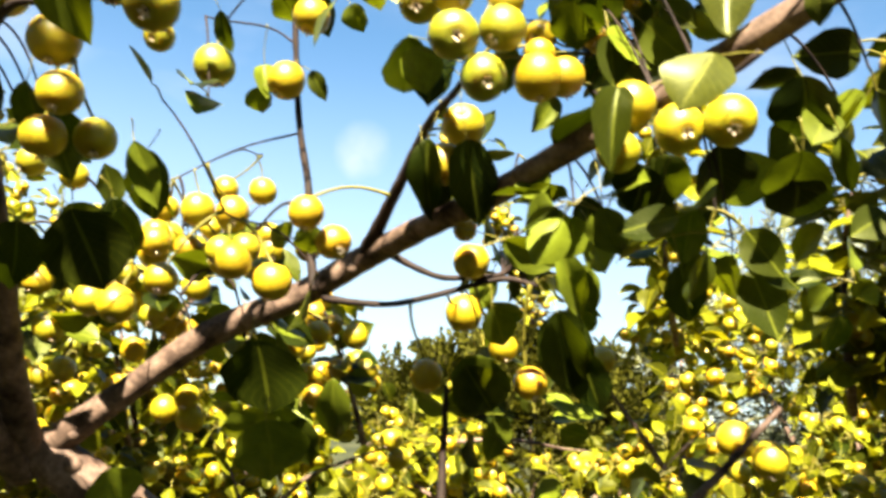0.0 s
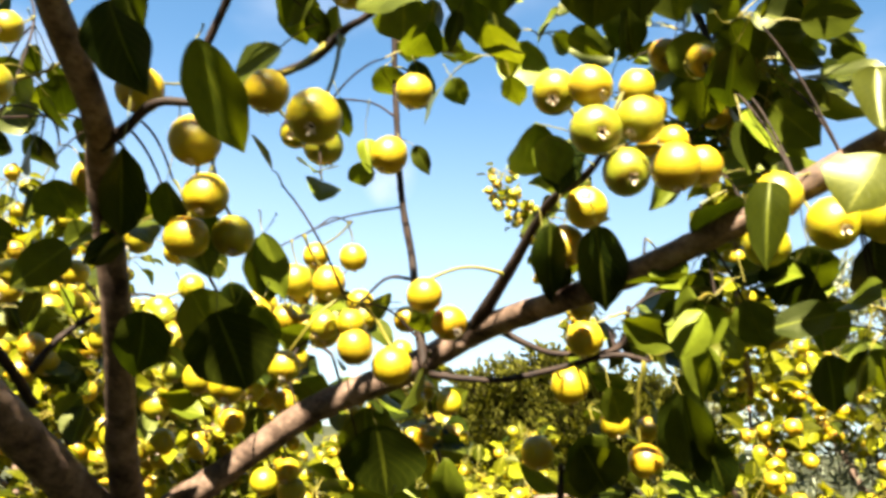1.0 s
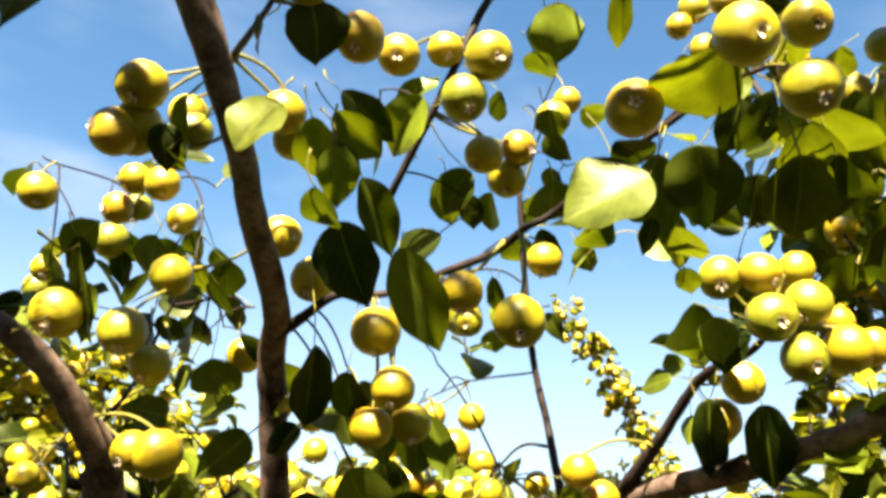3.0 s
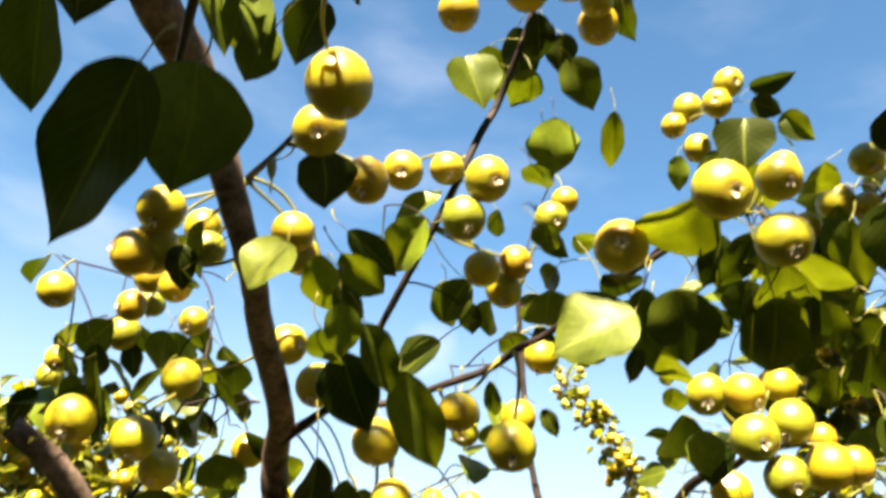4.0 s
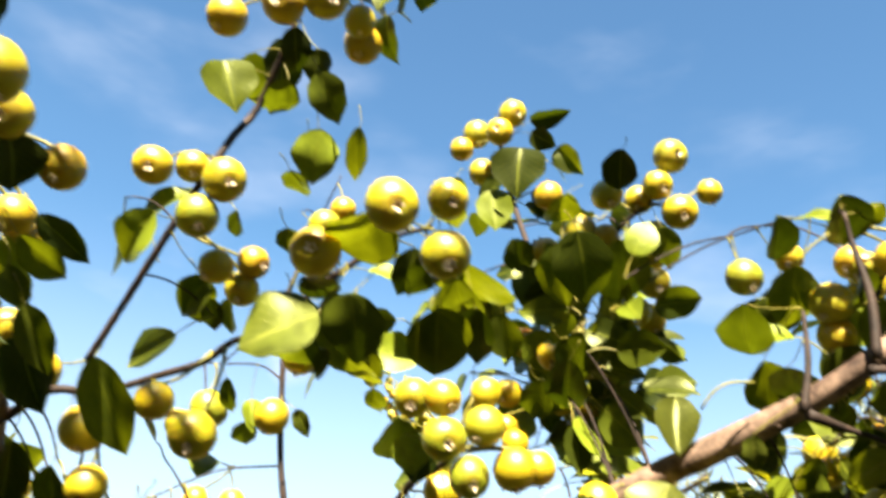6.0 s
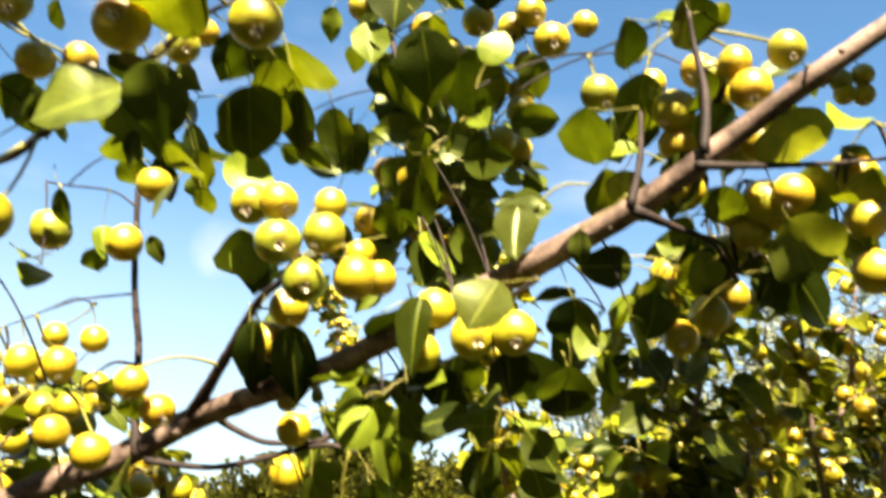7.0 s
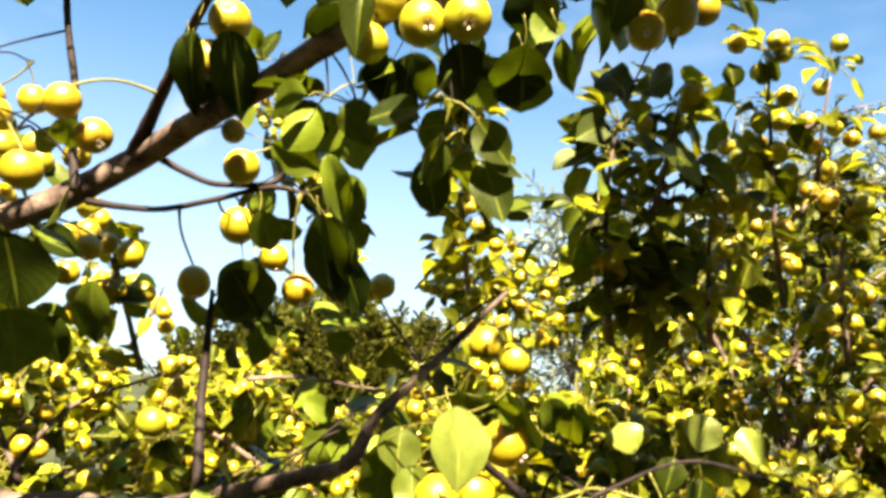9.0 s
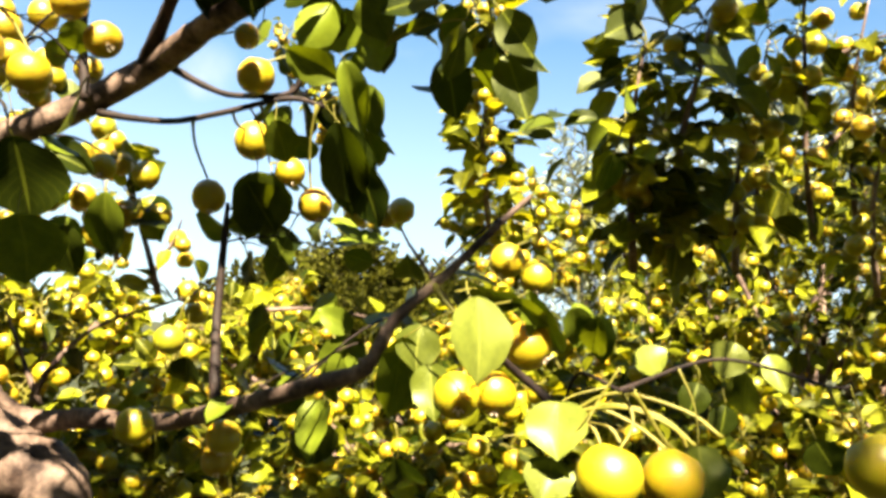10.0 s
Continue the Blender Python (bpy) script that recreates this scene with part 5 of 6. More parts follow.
tuft((-0.117, -0.319, 2.314), 7, 1.2)
tuft((-0.180, -0.296, 2.376), 7, 1.2)
tuft((-0.103, -0.172, 2.099), 7, 1.2)
tuft((-0.119, -0.168, 2.158), 7, 1.2)
tuft((-0.154, -0.198, 2.209), 7, 1.2)
tuft((-0.128, -0.245, 2.256), 7, 1.2)
tuft((-0.148, -0.233, 2.316), 7, 1.2)
tuft((-0.089, -0.347, 2.349), 7, 1.2)
tuft((-0.096, -0.281, 2.420), 7, 1.2)
tuft((-0.287, 0.094, 2.238), 7, 1.2)
tuft((-0.285, 0.101, 2.297), 7, 1.2)
tuft((-0.263, 0.014, 2.335), 7, 1.2)
tuft((-0.274, -0.018, 2.386), 7, 1.2)
tuft((-0.271, -0.071, 2.432), 7, 1.2)
tuft((-0.202, -0.134, 2.476), 7, 1.2)
tuft((-0.370, -0.113, 2.538), 7, 1.2)
tuft((-0.267, 0.165, 2.202), 7, 1.2)
tuft((-0.267, 0.117, 2.249), 7, 1.2)
tuft((-0.249, 0.117, 2.306), 7, 1.2)
tuft((-0.271, 0.046, 2.348), 7, 1.2)
tuft((-0.197, 0.040, 2.405), 7, 1.2)
tuft((-0.283, 0.060, 2.466), 7, 1.2)
tuft((-0.229, -0.058, 2.498), 7, 1.2)
# seven unseen tufts, added sunward of the right tree's shoots to shade them
tuft((0.399, 0.538, 2.652), 6, 1.3)
tuft((0.497, 0.497, 2.720), 6, 1.3)
tuft((0.451, 0.532, 2.656), 6, 1.3)
tuft((0.475, 0.471, 2.573), 6, 1.3)
tuft((0.484, 0.544, 2.653), 6, 1.3)
tuft((0.472, 0.515, 2.635), 6, 1.3)
tuft((0.523, 0.512, 2.711), 6, 1.3)
tuft((-0.538, 0.512, 2.009), 5)
tuft((-0.501, 0.530, 1.993), 5)
tuft((-0.464, 0.541, 1.991), 5)
tuft((-0.518, 0.545, 1.958), 5)
tuft((-0.476, 0.562, 1.947), 5)
tuft((-0.438, 0.562, 1.965), 5)
tuft((-0.566, 0.529, 1.963), 5)
tuft((-0.546, 0.557, 1.922), 5)
tuft((-0.450, 0.584, 1.920), 5)
tuft((-0.604, 0.657, 1.844), 5)
tuft((-0.561, 0.683, 1.802), 5)
tuft((-0.508, 0.685, 1.838), 5)
tuft((-0.482, 0.707, 1.795), 5)
tuft((-0.529, 0.710, 1.748), 5)
tuft((-0.467, 0.730, 1.740), 5)
tuft((-0.585, 0.696, 1.746), 5)
tuft((-0.385, 0.727, 1.811), 5)
tuft((-0.359, 0.751, 1.762), 5)
tuft((-0.313, 0.757, 1.781), 5)
tuft((0.123, 0.525, 2.033), 5)
tuft((0.148, 0.543, 2.009), 5)
tuft((0.177, 0.544, 2.016), 5)
tuft((0.163, 0.562, 1.980), 5)
tuft((0.129, 0.565, 1.965), 5)
tuft((0.188, 0.572, 1.970), 5)
stalk([(0.231, 0.433, 1.912, 0.0009), (0.239, 0.429, 1.923, 0.0009), (0.250, 0.427, 1.930, 0.0009), (0.267, 0.427, 1.931, 0.0009)])
stalk([(0.293, 0.389, 2.004, 0.0009), (0.301, 0.386, 2.014, 0.0009), (0.315, 0.382, 2.025, 0.0009)])
tuft((0.323, 0.403, 1.998), 4)
tuft((0.340, 0.410, 1.981), 4)
tuft((0.360, 0.414, 1.971), 4)
tuft((0.345, 0.418, 1.960), 4)
tuft((0.322, 0.421, 1.951), 4)
tuft((0.376, 0.419, 1.962), 4)
tuft((0.365, 0.427, 1.939), 4)
tuft((0.335, 0.428, 1.934), 4)
tuft((0.350, 0.401, 2.007), 4)
tuft((0.368, 0.397, 2.019), 4)
tuft((0.382, 0.389, 2.041), 4)
tuft((0.363, 0.389, 2.040), 4)
tuft((0.054, 0.680, 1.525), 4)
tuft((0.076, 0.679, 1.533), 4)
tuft((0.103, 0.678, 1.544), 4)
tuft((0.130, 0.677, 1.553), 4)
tuft((0.151, 0.674, 1.570), 4)
tuft((0.113, 0.680, 1.529), 4)
tuft((0.168, 0.671, 1.591), 4)
tuft((0.189, 0.668, 1.613), 4)
stalk([(-0.135, 0.094, 1.997, 0.0011), (-0.134, 0.088, 2.012, 0.0011), (-0.131, 0.086, 2.014, 0.0011), (-0.127, 0.089, 2.011, 0.0011), (-0.124, 0.094, 2.000, 0.0011), (-0.120, 0.101, 1.990, 0.0011), (-0.114, 0.108, 1.981, 0.0011)])
stalk([(0.290, 0.526, 1.529, 0.0012), (0.307, 0.515, 1.535, 0.0012), (0.329, 0.506, 1.527, 0.0012), (0.348, 0.499, 1.513, 0.0012)])
stalk([(0.292, 0.527, 1.528, 0.0012), (0.314, 0.514, 1.538, 0.0012), (0.343, 0.505, 1.533, 0.0012), (0.363, 0.498, 1.517, 0.0012)])
stalk([(0.296, 0.527, 1.526, 0.0012), (0.315, 0.517, 1.525, 0.0012), (0.324, 0.510, 1.510, 0.0012)])
stalk([(0.292, 0.526, 1.529, 0.0012), (0.305, 0.517, 1.524, 0.0012), (0.310, 0.509, 1.512, 0.0012)])
stalk([(0.290, 0.526, 1.529, 0.0012), (0.317, 0.513, 1.545, 0.0012), (0.356, 0.504, 1.538, 0.0012), (0.377, 0.497, 1.524, 0.0012)])
stalk([(0.292, 0.526, 1.531, 0.0012), (0.320, 0.494, 1.537, 0.0012), (0.347, 0.486, 1.527, 0.0012), (0.355, 0.489, 1.514, 0.0012)])


# ---- orchard trees behind ----
def quick_mesh(name, parts, mats, uv=False):
    """Joins many small pieces, each (verts, faces, uvs, material index), into one mesh."""
    verts, faces, index, uvs = [], [], [], []
    for v, f, t, k in parts:
        o = len(verts)
        verts.extend(v)
        faces.extend(tuple(i + o for i in q) for q in f)
        index.extend([k] * len(f))
        if uv:
            uvs.extend(t)
    me = bpy.data.meshes.new(name)
    me.from_pydata(verts, [], faces)
    for m in mats:
        me.materials.append(m)
    me.polygons.foreach_set("material_index", index)
    if uv:
        layer = me.uv_layers.new(name="blade")
        flat = [c for f in faces for i in f for c in uvs[i]]
        layer.data.foreach_set("uv", flat)
    return smooth(me)


def mesh_parts(me):
    v = np.array([x.co[:] for x in me.vertices])
    f = [tuple(p.vertices) for p in me.polygons if p.material_index == 0]
    keep = sorted({i for q in f for i in q})
    where = {k: i for i, k in enumerate(keep)}
    f = [tuple(where[i] for i in q) for q in f]
    v = v[keep]
    t = [(0.5 + a[0], a[1]) for a in v]
    return v, f, t


def placed(piece, m):
    v, f, t = piece
    m = np.array(m)
    return (v @ m[:3, :3].T + m[:3, 3]).tolist(), f, t, 0


FRUIT_PIECES = [mesh_parts(m) for m in FAR_FRUITS]
LEAF_PIECES = [mesh_parts(m) for m in FAR_LEAVES]


def thin_rod(a, b, r0, r1, bow, sides=4, rows=3):
    a, b = Vector(a), Vector(b)
    d = b - a
    x = d.orthogonal().normalized()
    y = d.normalized().cross(x)
    v, f = [], []
    for i in range(rows + 1):
        t = i / rows
        c = a + d * t + Vector((0, 0, bow * 4 * t * (1 - t)))
        r = r0 + (r1 - r0) * t
        for k in range(sides):
            w = 2 * math.pi * k / sides
            v.append(tuple(c + (x * math.cos(w) + y * math.sin(w)) * r))
    for i in range(rows):
        for k in range(sides):
            j = (k + 1) % sides
            f.append((i * sides + k, i * sides + j, (i + 1) * sides + j, (i + 1) * sides + k))
    return v, f, [(0.5, 0.5)] * len(v), 0


# the crown above the camera's head, unseen and added for shade: the upright limb goes on
limb("limb", [(-0.289, 0.146, 2.117, 0.0083), (-0.30, 0.07, 2.22, 0.0078), (-0.27, -0.02, 2.34, 0.007), (-0.22, -0.10, 2.48, 0.006), (-0.15, -0.2, 2.62, 0.004)])
limb("twig", [(-0.285, 0.02, 2.28, 0.005), (-0.18, -0.03, 2.36, 0.004), (-0.06, -0.06, 2.42, 0.003), (0.03, -0.1, 2.46, 0.002)])
limb("twig", [(-0.29, 0.05, 2.25, 0.005), (-0.40, 0.02, 2.34, 0.004), (-0.48, -0.05, 2.42, 0.003), (-0.52, -0.1, 2.5, 0.002)])
top_points = limb_points[-45:]
# the arching limb goes on above the view, added unseen to shade the trees behind
side_points = len(limb_points)
limb("limb", [(0.434, 0.333, 2.005, 0.0061), (0.52, 0.31, 2.11, 0.0058), (0.62, 0.33, 2.25, 0.005), (0.74, 0.40, 2.38, 0.004), (0.88, 0.48, 2.48, 0.003)])
for fork, tip in (((0.52, 0.31, 2.11), (0.56, 0.55, 2.42)), ((0.62, 0.33, 2.25), (0.70, 0.62, 2.52)), ((0.74, 0.40, 2.38), (0.92, 0.72, 2.52)), ((0.62, 0.33, 2.25), (0.62, 0.12, 2.48)), ((0.74, 0.40, 2.38), (1.08, 0.58, 2.46)), ((0.52, 0.31, 2.11), (0.52, 0.48, 2.66)), ((0.62, 0.33, 2.25), (0.58, 0.56, 2.66))):
    limb("twig", [(*fork, 0.004), (*((Vector(fork) + Vector(tip)) / 2 + Vector((0.02, 0, 0.03))), 0.003), (*tip, 0.0018)])
for k in range(40):
    tuft(rnd.choice(limb_points[side_points + 12:]) + Vector((rnd.gauss(0, 0.045), rnd.gauss(0, 0.045), rnd.gauss(0.02, 0.03))), 6, 1.3)
far_points = len(limb_points)
limb("limb", [(0.88, 0.48, 2.48, 0.004), (0.98, 0.72, 2.64, 0.0036), (1.12, 0.98, 2.78, 0.003), (1.3, 1.2, 2.88, 0.002)])
for fork, tip in (((0.98, 0.72, 2.64), (1.0, 1.0, 2.92)), ((1.12, 0.98, 2.78), (1.2, 1.26, 3.02)), ((1.12, 0.98, 2.78), (1.48, 1.05, 2.84)), ((0.98, 0.72, 2.64), (1.35, 0.75, 2.72))):
    limb("twig", [(*fork, 0.0035), (*((Vector(fork) + Vector(tip)) / 2 + Vector((0.02, 0, 0.03))), 0.0026), (*tip, 0.0016)])
for k in range(60):
    tuft(rnd.choice(limb_points[far_points:]) + Vector((rnd.gauss(0, 0.06), rnd.gauss(0, 0.06), rnd.gauss(0.02, 0.03))), 6, 1.4)
for k in range(60):
    tuft(rnd.choice(top_points) + Vector((rnd.gauss(0, 0.035), rnd.gauss(0, 0.035), rnd.gauss(0.02, 0.03))), 6, 1.3)
# unseen foliage set sunward of the right shoots, leaf column and near leaves, to shade them
for k in range(34):
    tuft(Vector((rnd.uniform(0.42, 0.66), rnd.uniform(0.98, 1.12), rnd.uniform(1.7, 2.12))) + SUN_DIR * rnd.uniform(0.85, 1.02), 6, 1.4, True)
for k in range(16):
    tuft(Vector((rnd.uniform(0.09, 0.2), rnd.uniform(0.62, 0.68), rnd.uniform(1.95, 2.09))) + SUN_DIR * rnd.uniform(0.75, 0.95), 6, 1.3, True)
for k in range(14):
    tuft(Vector((rnd.uniform(-0.22, -0.12), rnd.uniform(-0.02, 0.05), rnd.uniform(1.85, 1.97))) + SUN_DIR * rnd.uniform(0.4, 0.65), 6, 1.1, True)
# boughs over the camera's head, unseen and added to block sun and sky light
over = len(limb_points)
for fork, tip in (((-0.30, 0.07, 2.22), (-0.62, -0.30, 2.62)), ((-0.27, -0.02, 2.34), (-0.05, -0.42, 2.66)), ((-0.22, -0.10, 2.48), (0.28, -0.42, 2.72)), ((-0.22, -0.10, 2.48), (-0.35, -0.62, 2.86)), ((-0.285, 0.02, 2.28), (-0.75, -0.12, 2.66)), ((-0.15, -0.2, 2.62), (0.05, -0.8, 2.95))):
    limb("twig", [(*fork, 0.006), (*((Vector(fork) + Vector(tip)) / 2 + Vector((0.02, 0, 0.04))), 0.0045), (*tip, 0.002)])
for k in range(230):
    c = rnd.choice(limb_points[over:]) + Vector((rnd.gauss(0, 0.07), rnd.gauss(-0.02, 0.06), rnd.gauss(0.02, 0.05)))
    if c.z - 1.72 > 1.9 * max(c.y + 0.15, 0.05):
        tuft(c, 7, 1.5)
CROWN_PIECES = [mesh_parts(m) for m in CROWN_LEAVES]
at = np.array([p[:] for p in sunny])
sun_way = np.array(SUN_DIR)


def shades(m):
    """Whether a crown leaf stands between the sun and a point that is to stay lit."""
    v = np.array(m.translation + m.col[1].xyz / 2) - at
    k = v @ sun_way
    off = np.linalg.norm(v - k[:, None] * sun_way, axis=1)
    return bool(((k > 0.012) & (k < 1.6) & (off < 0.034)).any())


mass = [(m, c) for m, c, dense in mass if dense or not shades(m)]
rods = [thin_rod(m.translation, c, 0.0006, 0.0009, 0.003) for m, c in mass]
tagged(mesh_object("petiole_mass", quick_mesh("petiole_mass", rods, [STALK]), STALK, tree), kind="stuff")
rods = []
for c in {tuple(c): c for m, c in mass}.values():
    end = nearest(c)
    if 0.01 < (end - c).length < 0.12:
        rods.append(thin_rod(end, c, 0.0011, 0.0008, 0.008, 5, 6))
tagged(mesh_object("twig_mass", quick_mesh("twig_mass", rods, [TWIG]), TWIG, tree), kind="stuff")
me = quick_mesh("leaf_mass", [placed(rnd.choice(CROWN_PIECES), m) for m, c in mass], [LEAF_MASS], True)
tagged(mesh_object("leaf_mass", me, LEAF_MASS, tree), kind="stuff")


class Orchard:
    """Gathers the limbs, fruit and leaves of one tree; near ones become parts of their own."""

    def __init__(self, at, label, seed):
        self.at, self.label, self.rnd = Vector((at[0], at[1], ground_height(at[0], at[1]))), label, random.Random(seed)
        self.rods, self.stalks, self.fruit, self.leaf = [], [], [], []

    def cluster(self, c, n_fruit, n_leaf, spread=1.0, lift=0.5, size=1.0):
        """A spur with hanging fruit and a rosette of leaves."""
        q, c = self.rnd, Vector(c)
        for _ in range(n_fruit):
            d = Vector((q.gauss(0, 1), q.gauss(0, 1), q.gauss(-0.15, 0.8))).normalized()
            r = q.uniform(0.0125, 0.0165)
            p = c + d * q.uniform(0.016, 0.042) * spread
            eye = (d * 0.6 + Vector((0, -0.2, -0.9))).normalized()
            x = eye.orthogonal().normalized()
            self.fruit.append(basis(x * r, (-eye).cross(x) * r, -eye * r, p))
            self.stalks.append(thin_rod(p - eye * r * 0.8, c + Vector((0, 0, 0.008)), 0.0009, 0.0012, 0.006))
        for _ in range(n_leaf):
            d = Vector((q.gauss(0, 1), q.gauss(0, 1), q.gauss(lift - 0.45, 0.7))).normalized()
            ln = q.uniform(0.026, 0.043) * size
            b = c + d * q.uniform(0.018, 0.04) * spread
            y = (d + Vector((0, 0, -0.45 * q.random()))).normalized()
            n = Vector((q.gauss(0, 0.5), q.gauss(-0.55, 0.5), 0.9))
            n = (n - y * n.dot(y)).normalized()
            self.leaf.append(basis(y.cross(n) * ln * q.uniform(0.55, 0.85), y * ln, n * ln, b))
            self.stalks.append(thin_rod(b, c, 0.0008, 0.0011, 0.004))

    def shoot(self, points, r0, step=0.07, n_fruit=4, n_leaf=6, spread=1.0, bare=0.0, size=1.0):
        """A leafy, fruiting shoot along points."""
        n = len(points)
        line = spline([(*p, r0 * (1 - 0.75 * i / (n - 1))) for i, p in enumerate(points)], 0.03)
        bm = bmesh.new()
        tube(bm, line, 6, 0.1, self.rnd)
        self.rods.append(bm)
        total = 0.0
        for i, (a, b) in enumerate(zip(line, line[1:])):
            total += np.linalg.norm((b - a)[:3])
            if total > step and i / len(line) >= bare:
                total = 0.0
                c = Vector(b[:3]) + Vector((self.rnd.gauss(0, 0.012), self.rnd.gauss(0, 0.012), self.rnd.gauss(0, 0.01)))
                self.cluster(c, max(0, round(self.rnd.gauss(n_fruit, 1.2))), max(1, round(self.rnd.gauss(n_leaf, 1.5))), spread, 0.5, size)

    def finish(self, singles):
        root = empty("pear_tree", self.at, self.label, "tree", "orchard trees")
        shift = Matrix.Translation(-self.at)
        for bm in self.rods:
            ob = mesh_object("limb", bm, BARK, root)
            smooth(ob.data)
        near = lambda m: m.translation.y + 0.4 * abs(m.translation.x - 0.3)
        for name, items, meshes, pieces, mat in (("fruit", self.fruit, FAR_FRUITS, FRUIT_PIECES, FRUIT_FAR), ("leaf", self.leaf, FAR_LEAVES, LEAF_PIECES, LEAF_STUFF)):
            items = sorted(items, key=near)
            for m in items[:singles]:
                ob = new(name, self.rnd.choice(meshes))
                ob.parent = root
                ob.matrix_basis = shift @ m
            rest = items[singles:]
            if rest:
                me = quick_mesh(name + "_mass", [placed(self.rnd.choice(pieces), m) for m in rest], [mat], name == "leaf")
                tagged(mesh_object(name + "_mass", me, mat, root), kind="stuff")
        me = quick_mesh("stalk_mass", self.stalks, [STALK])
        tagged(mesh_object("stalk_mass", me, STALK, root), kind="stuff")


def fill(tree_obj, box, top, count, n_fruit, n_leaf, trunk_top):
    """Spurs all through a crown: box (x0, x1, y0, y1, z0), top(x, y) its upper side; limbs lead to the outer ones."""
    q = tree_obj.rnd
    x0, x1, y0, y1, z0 = box
    ends = []
    for _ in range(count):
        x, y = q.uniform(x0, x1), y0 + (y1 - y0) * q.random() ** 1.4
        hi = top(x, y) + q.gauss(0, 0.045)
        if hi < z0:
            continue
        z = hi - (hi - z0) * q.random() ** 1.5
        if noise.noise(Vector((x * 3.1, y * 3.1, z * 3.1))) < -0.30:
            continue
        tree_obj.cluster((x, y, z), max(0, round(q.gauss(n_fruit, 1.5))), max(2, round(q.gauss(n_leaf, 2))), 1.15)
        ends.append(Vector((x, y, z)))
    for e in ends[::9]:
        t = Vector(trunk_top) + Vector((q.gauss(0, 0.03), q.gauss(0, 0.03), q.uniform(-0.2, 0.1)))
        mid = (t + e) / 2 + Vector((q.gauss(0, 0.05), q.gauss(0, 0.05), q.uniform(-0.02, 0.08)))
        bm = bmesh.new()
        tube(bm, spline([(*t, 0.012), (*mid, 0.007), (*e, 0.0025)], 0.05), 6, 0.1, q)
        tree_obj.rods.append(bm)
    a = tree_obj.at
    bm = bmesh.new()
    tube(bm, spline([(a.x, a.y, a.z - 0.05, 0.05), (a.x + 0.02, a.y, (a.z + trunk_top[2]) / 2, 0.04), (*trunk_top, 0.026), (trunk_top[0], trunk_top[1] + 0.02, trunk_top[2] + 0.2, 0.01)], 0.05), 10, 0.08, q)
    tree_obj.rods.append(bm)


right_tree = Orchard((0.95, 1.55), "fruiting pear tree with dense leaves and clustered yellow fruit", 11)
mid_tree = Orchard((0.15, 1.7), "low pear tree crowded with small yellow fruit in sun", 12)
far_left_tree = Orchard((-1.9, 1.5), "pear tree with yellow fruit beyond the arching limb", 14)
left_tree = Orchard((-0.7, 1.6), "pear tree with sunlit yellow fruit and pale twigs", 13)
mid_tree.shoot([(-0.065, 2.575, 1.992), (-0.124, 2.634, 2.195), (-0.201, 2.603, 2.338), (-0.300, 2.576, 2.468), (-0.372, 2.549, 2.596)], 0.006, 0.03, 8, 6, 1.5, 0)
mid_tree.shoot([(0.282, 1.537, 1.823), (0.262, 1.535, 1.976), (0.259, 1.530, 2.098), (0.241, 1.514, 2.172), (0.222, 1.499, 2.245)], 0.006, 0.03, 3, 13, 1.5, 0, 1.4)
right_tree.shoot([(0.459, 1.104, 1.699), (0.442, 1.062, 1.798), (0.433, 1.020, 1.899), (0.439, 0.994, 1.974)], 0.006, 0.035, 1, 13, 1.2, 0, 1.4)
right_tree.shoot([(0.514, 1.083, 1.700), (0.491, 1.025, 1.830), (0.504, 0.980, 1.943), (0.512, 0.955, 2.014)], 0.007, 0.035, 1, 13, 1.2, 0, 1.4)
right_tree.shoot([(0.736, 1.189, 1.778), (0.702, 1.135, 1.889), (0.689, 1.107, 1.971), (0.672, 1.075, 2.073), (0.669, 1.059, 2.149)], 0.005, 0.05, 3, 7, 1.1, 0, 1.4)
right_tree.shoot([(0.714, 1.148, 1.877), (0.752, 1.159, 1.920), (0.800, 1.170, 1.961), (0.890, 1.196, 1.987)], 0.005, 0.06, 2, 5, 1.1, 0.2)
right_tree.shoot([(0.759, 1.152, 2.048), (0.816, 1.165, 2.081), (0.884, 1.180, 2.109)], 0.004, 0.06, 2, 5, 1.1, 0.2)
right_tree.shoot([(0.612, 1.151, 1.715), (0.593, 1.099, 1.816), (0.585, 1.059, 1.907)], 0.006, 0.045, 3, 10, 1.1, 0, 1.4)
right_tree.shoot([(0.864, 1.255, 1.710), (0.828, 1.197, 1.837), (0.831, 1.152, 1.954)], 0.006, 0.045, 3, 10, 1.1, 0)
right_tree.shoot([(0.843, 1.279, 1.836), (0.814, 1.234, 1.951), (0.803, 1.192, 2.053), (0.807, 1.163, 2.141)], 0.005, 0.05, 3, 8, 1.2, 0)
right_tree.shoot([(0.674, 1.232, 1.815), (0.646, 1.182, 1.906), (0.640, 1.144, 1.989), (0.649, 1.127, 2.069)], 0.005, 0.05, 2, 8, 1.2, 0, 1.4)
mid_tree.shoot([(0.227, 1.019, 1.617), (0.196, 1.010, 1.659), (0.162, 1.001, 1.701), (0.143, 0.994, 1.734)], 0.004, 0.12, 1, 1, 1, 0.6)
left_tree.shoot([(-0.269, 0.998, 1.476), (-0.251, 0.989, 1.516), (-0.209, 0.998, 1.572), (-0.154, 1.022, 1.601), (-0.106, 1.038, 1.623)], 0.005, 0.2, 1, 2, 1, 0.3)
left_tree.shoot([(-0.256, 0.997, 1.477), (-0.278, 0.987, 1.527), (-0.301, 0.975, 1.585)], 0.005, 0.2, 1, 2, 1, 0.3)
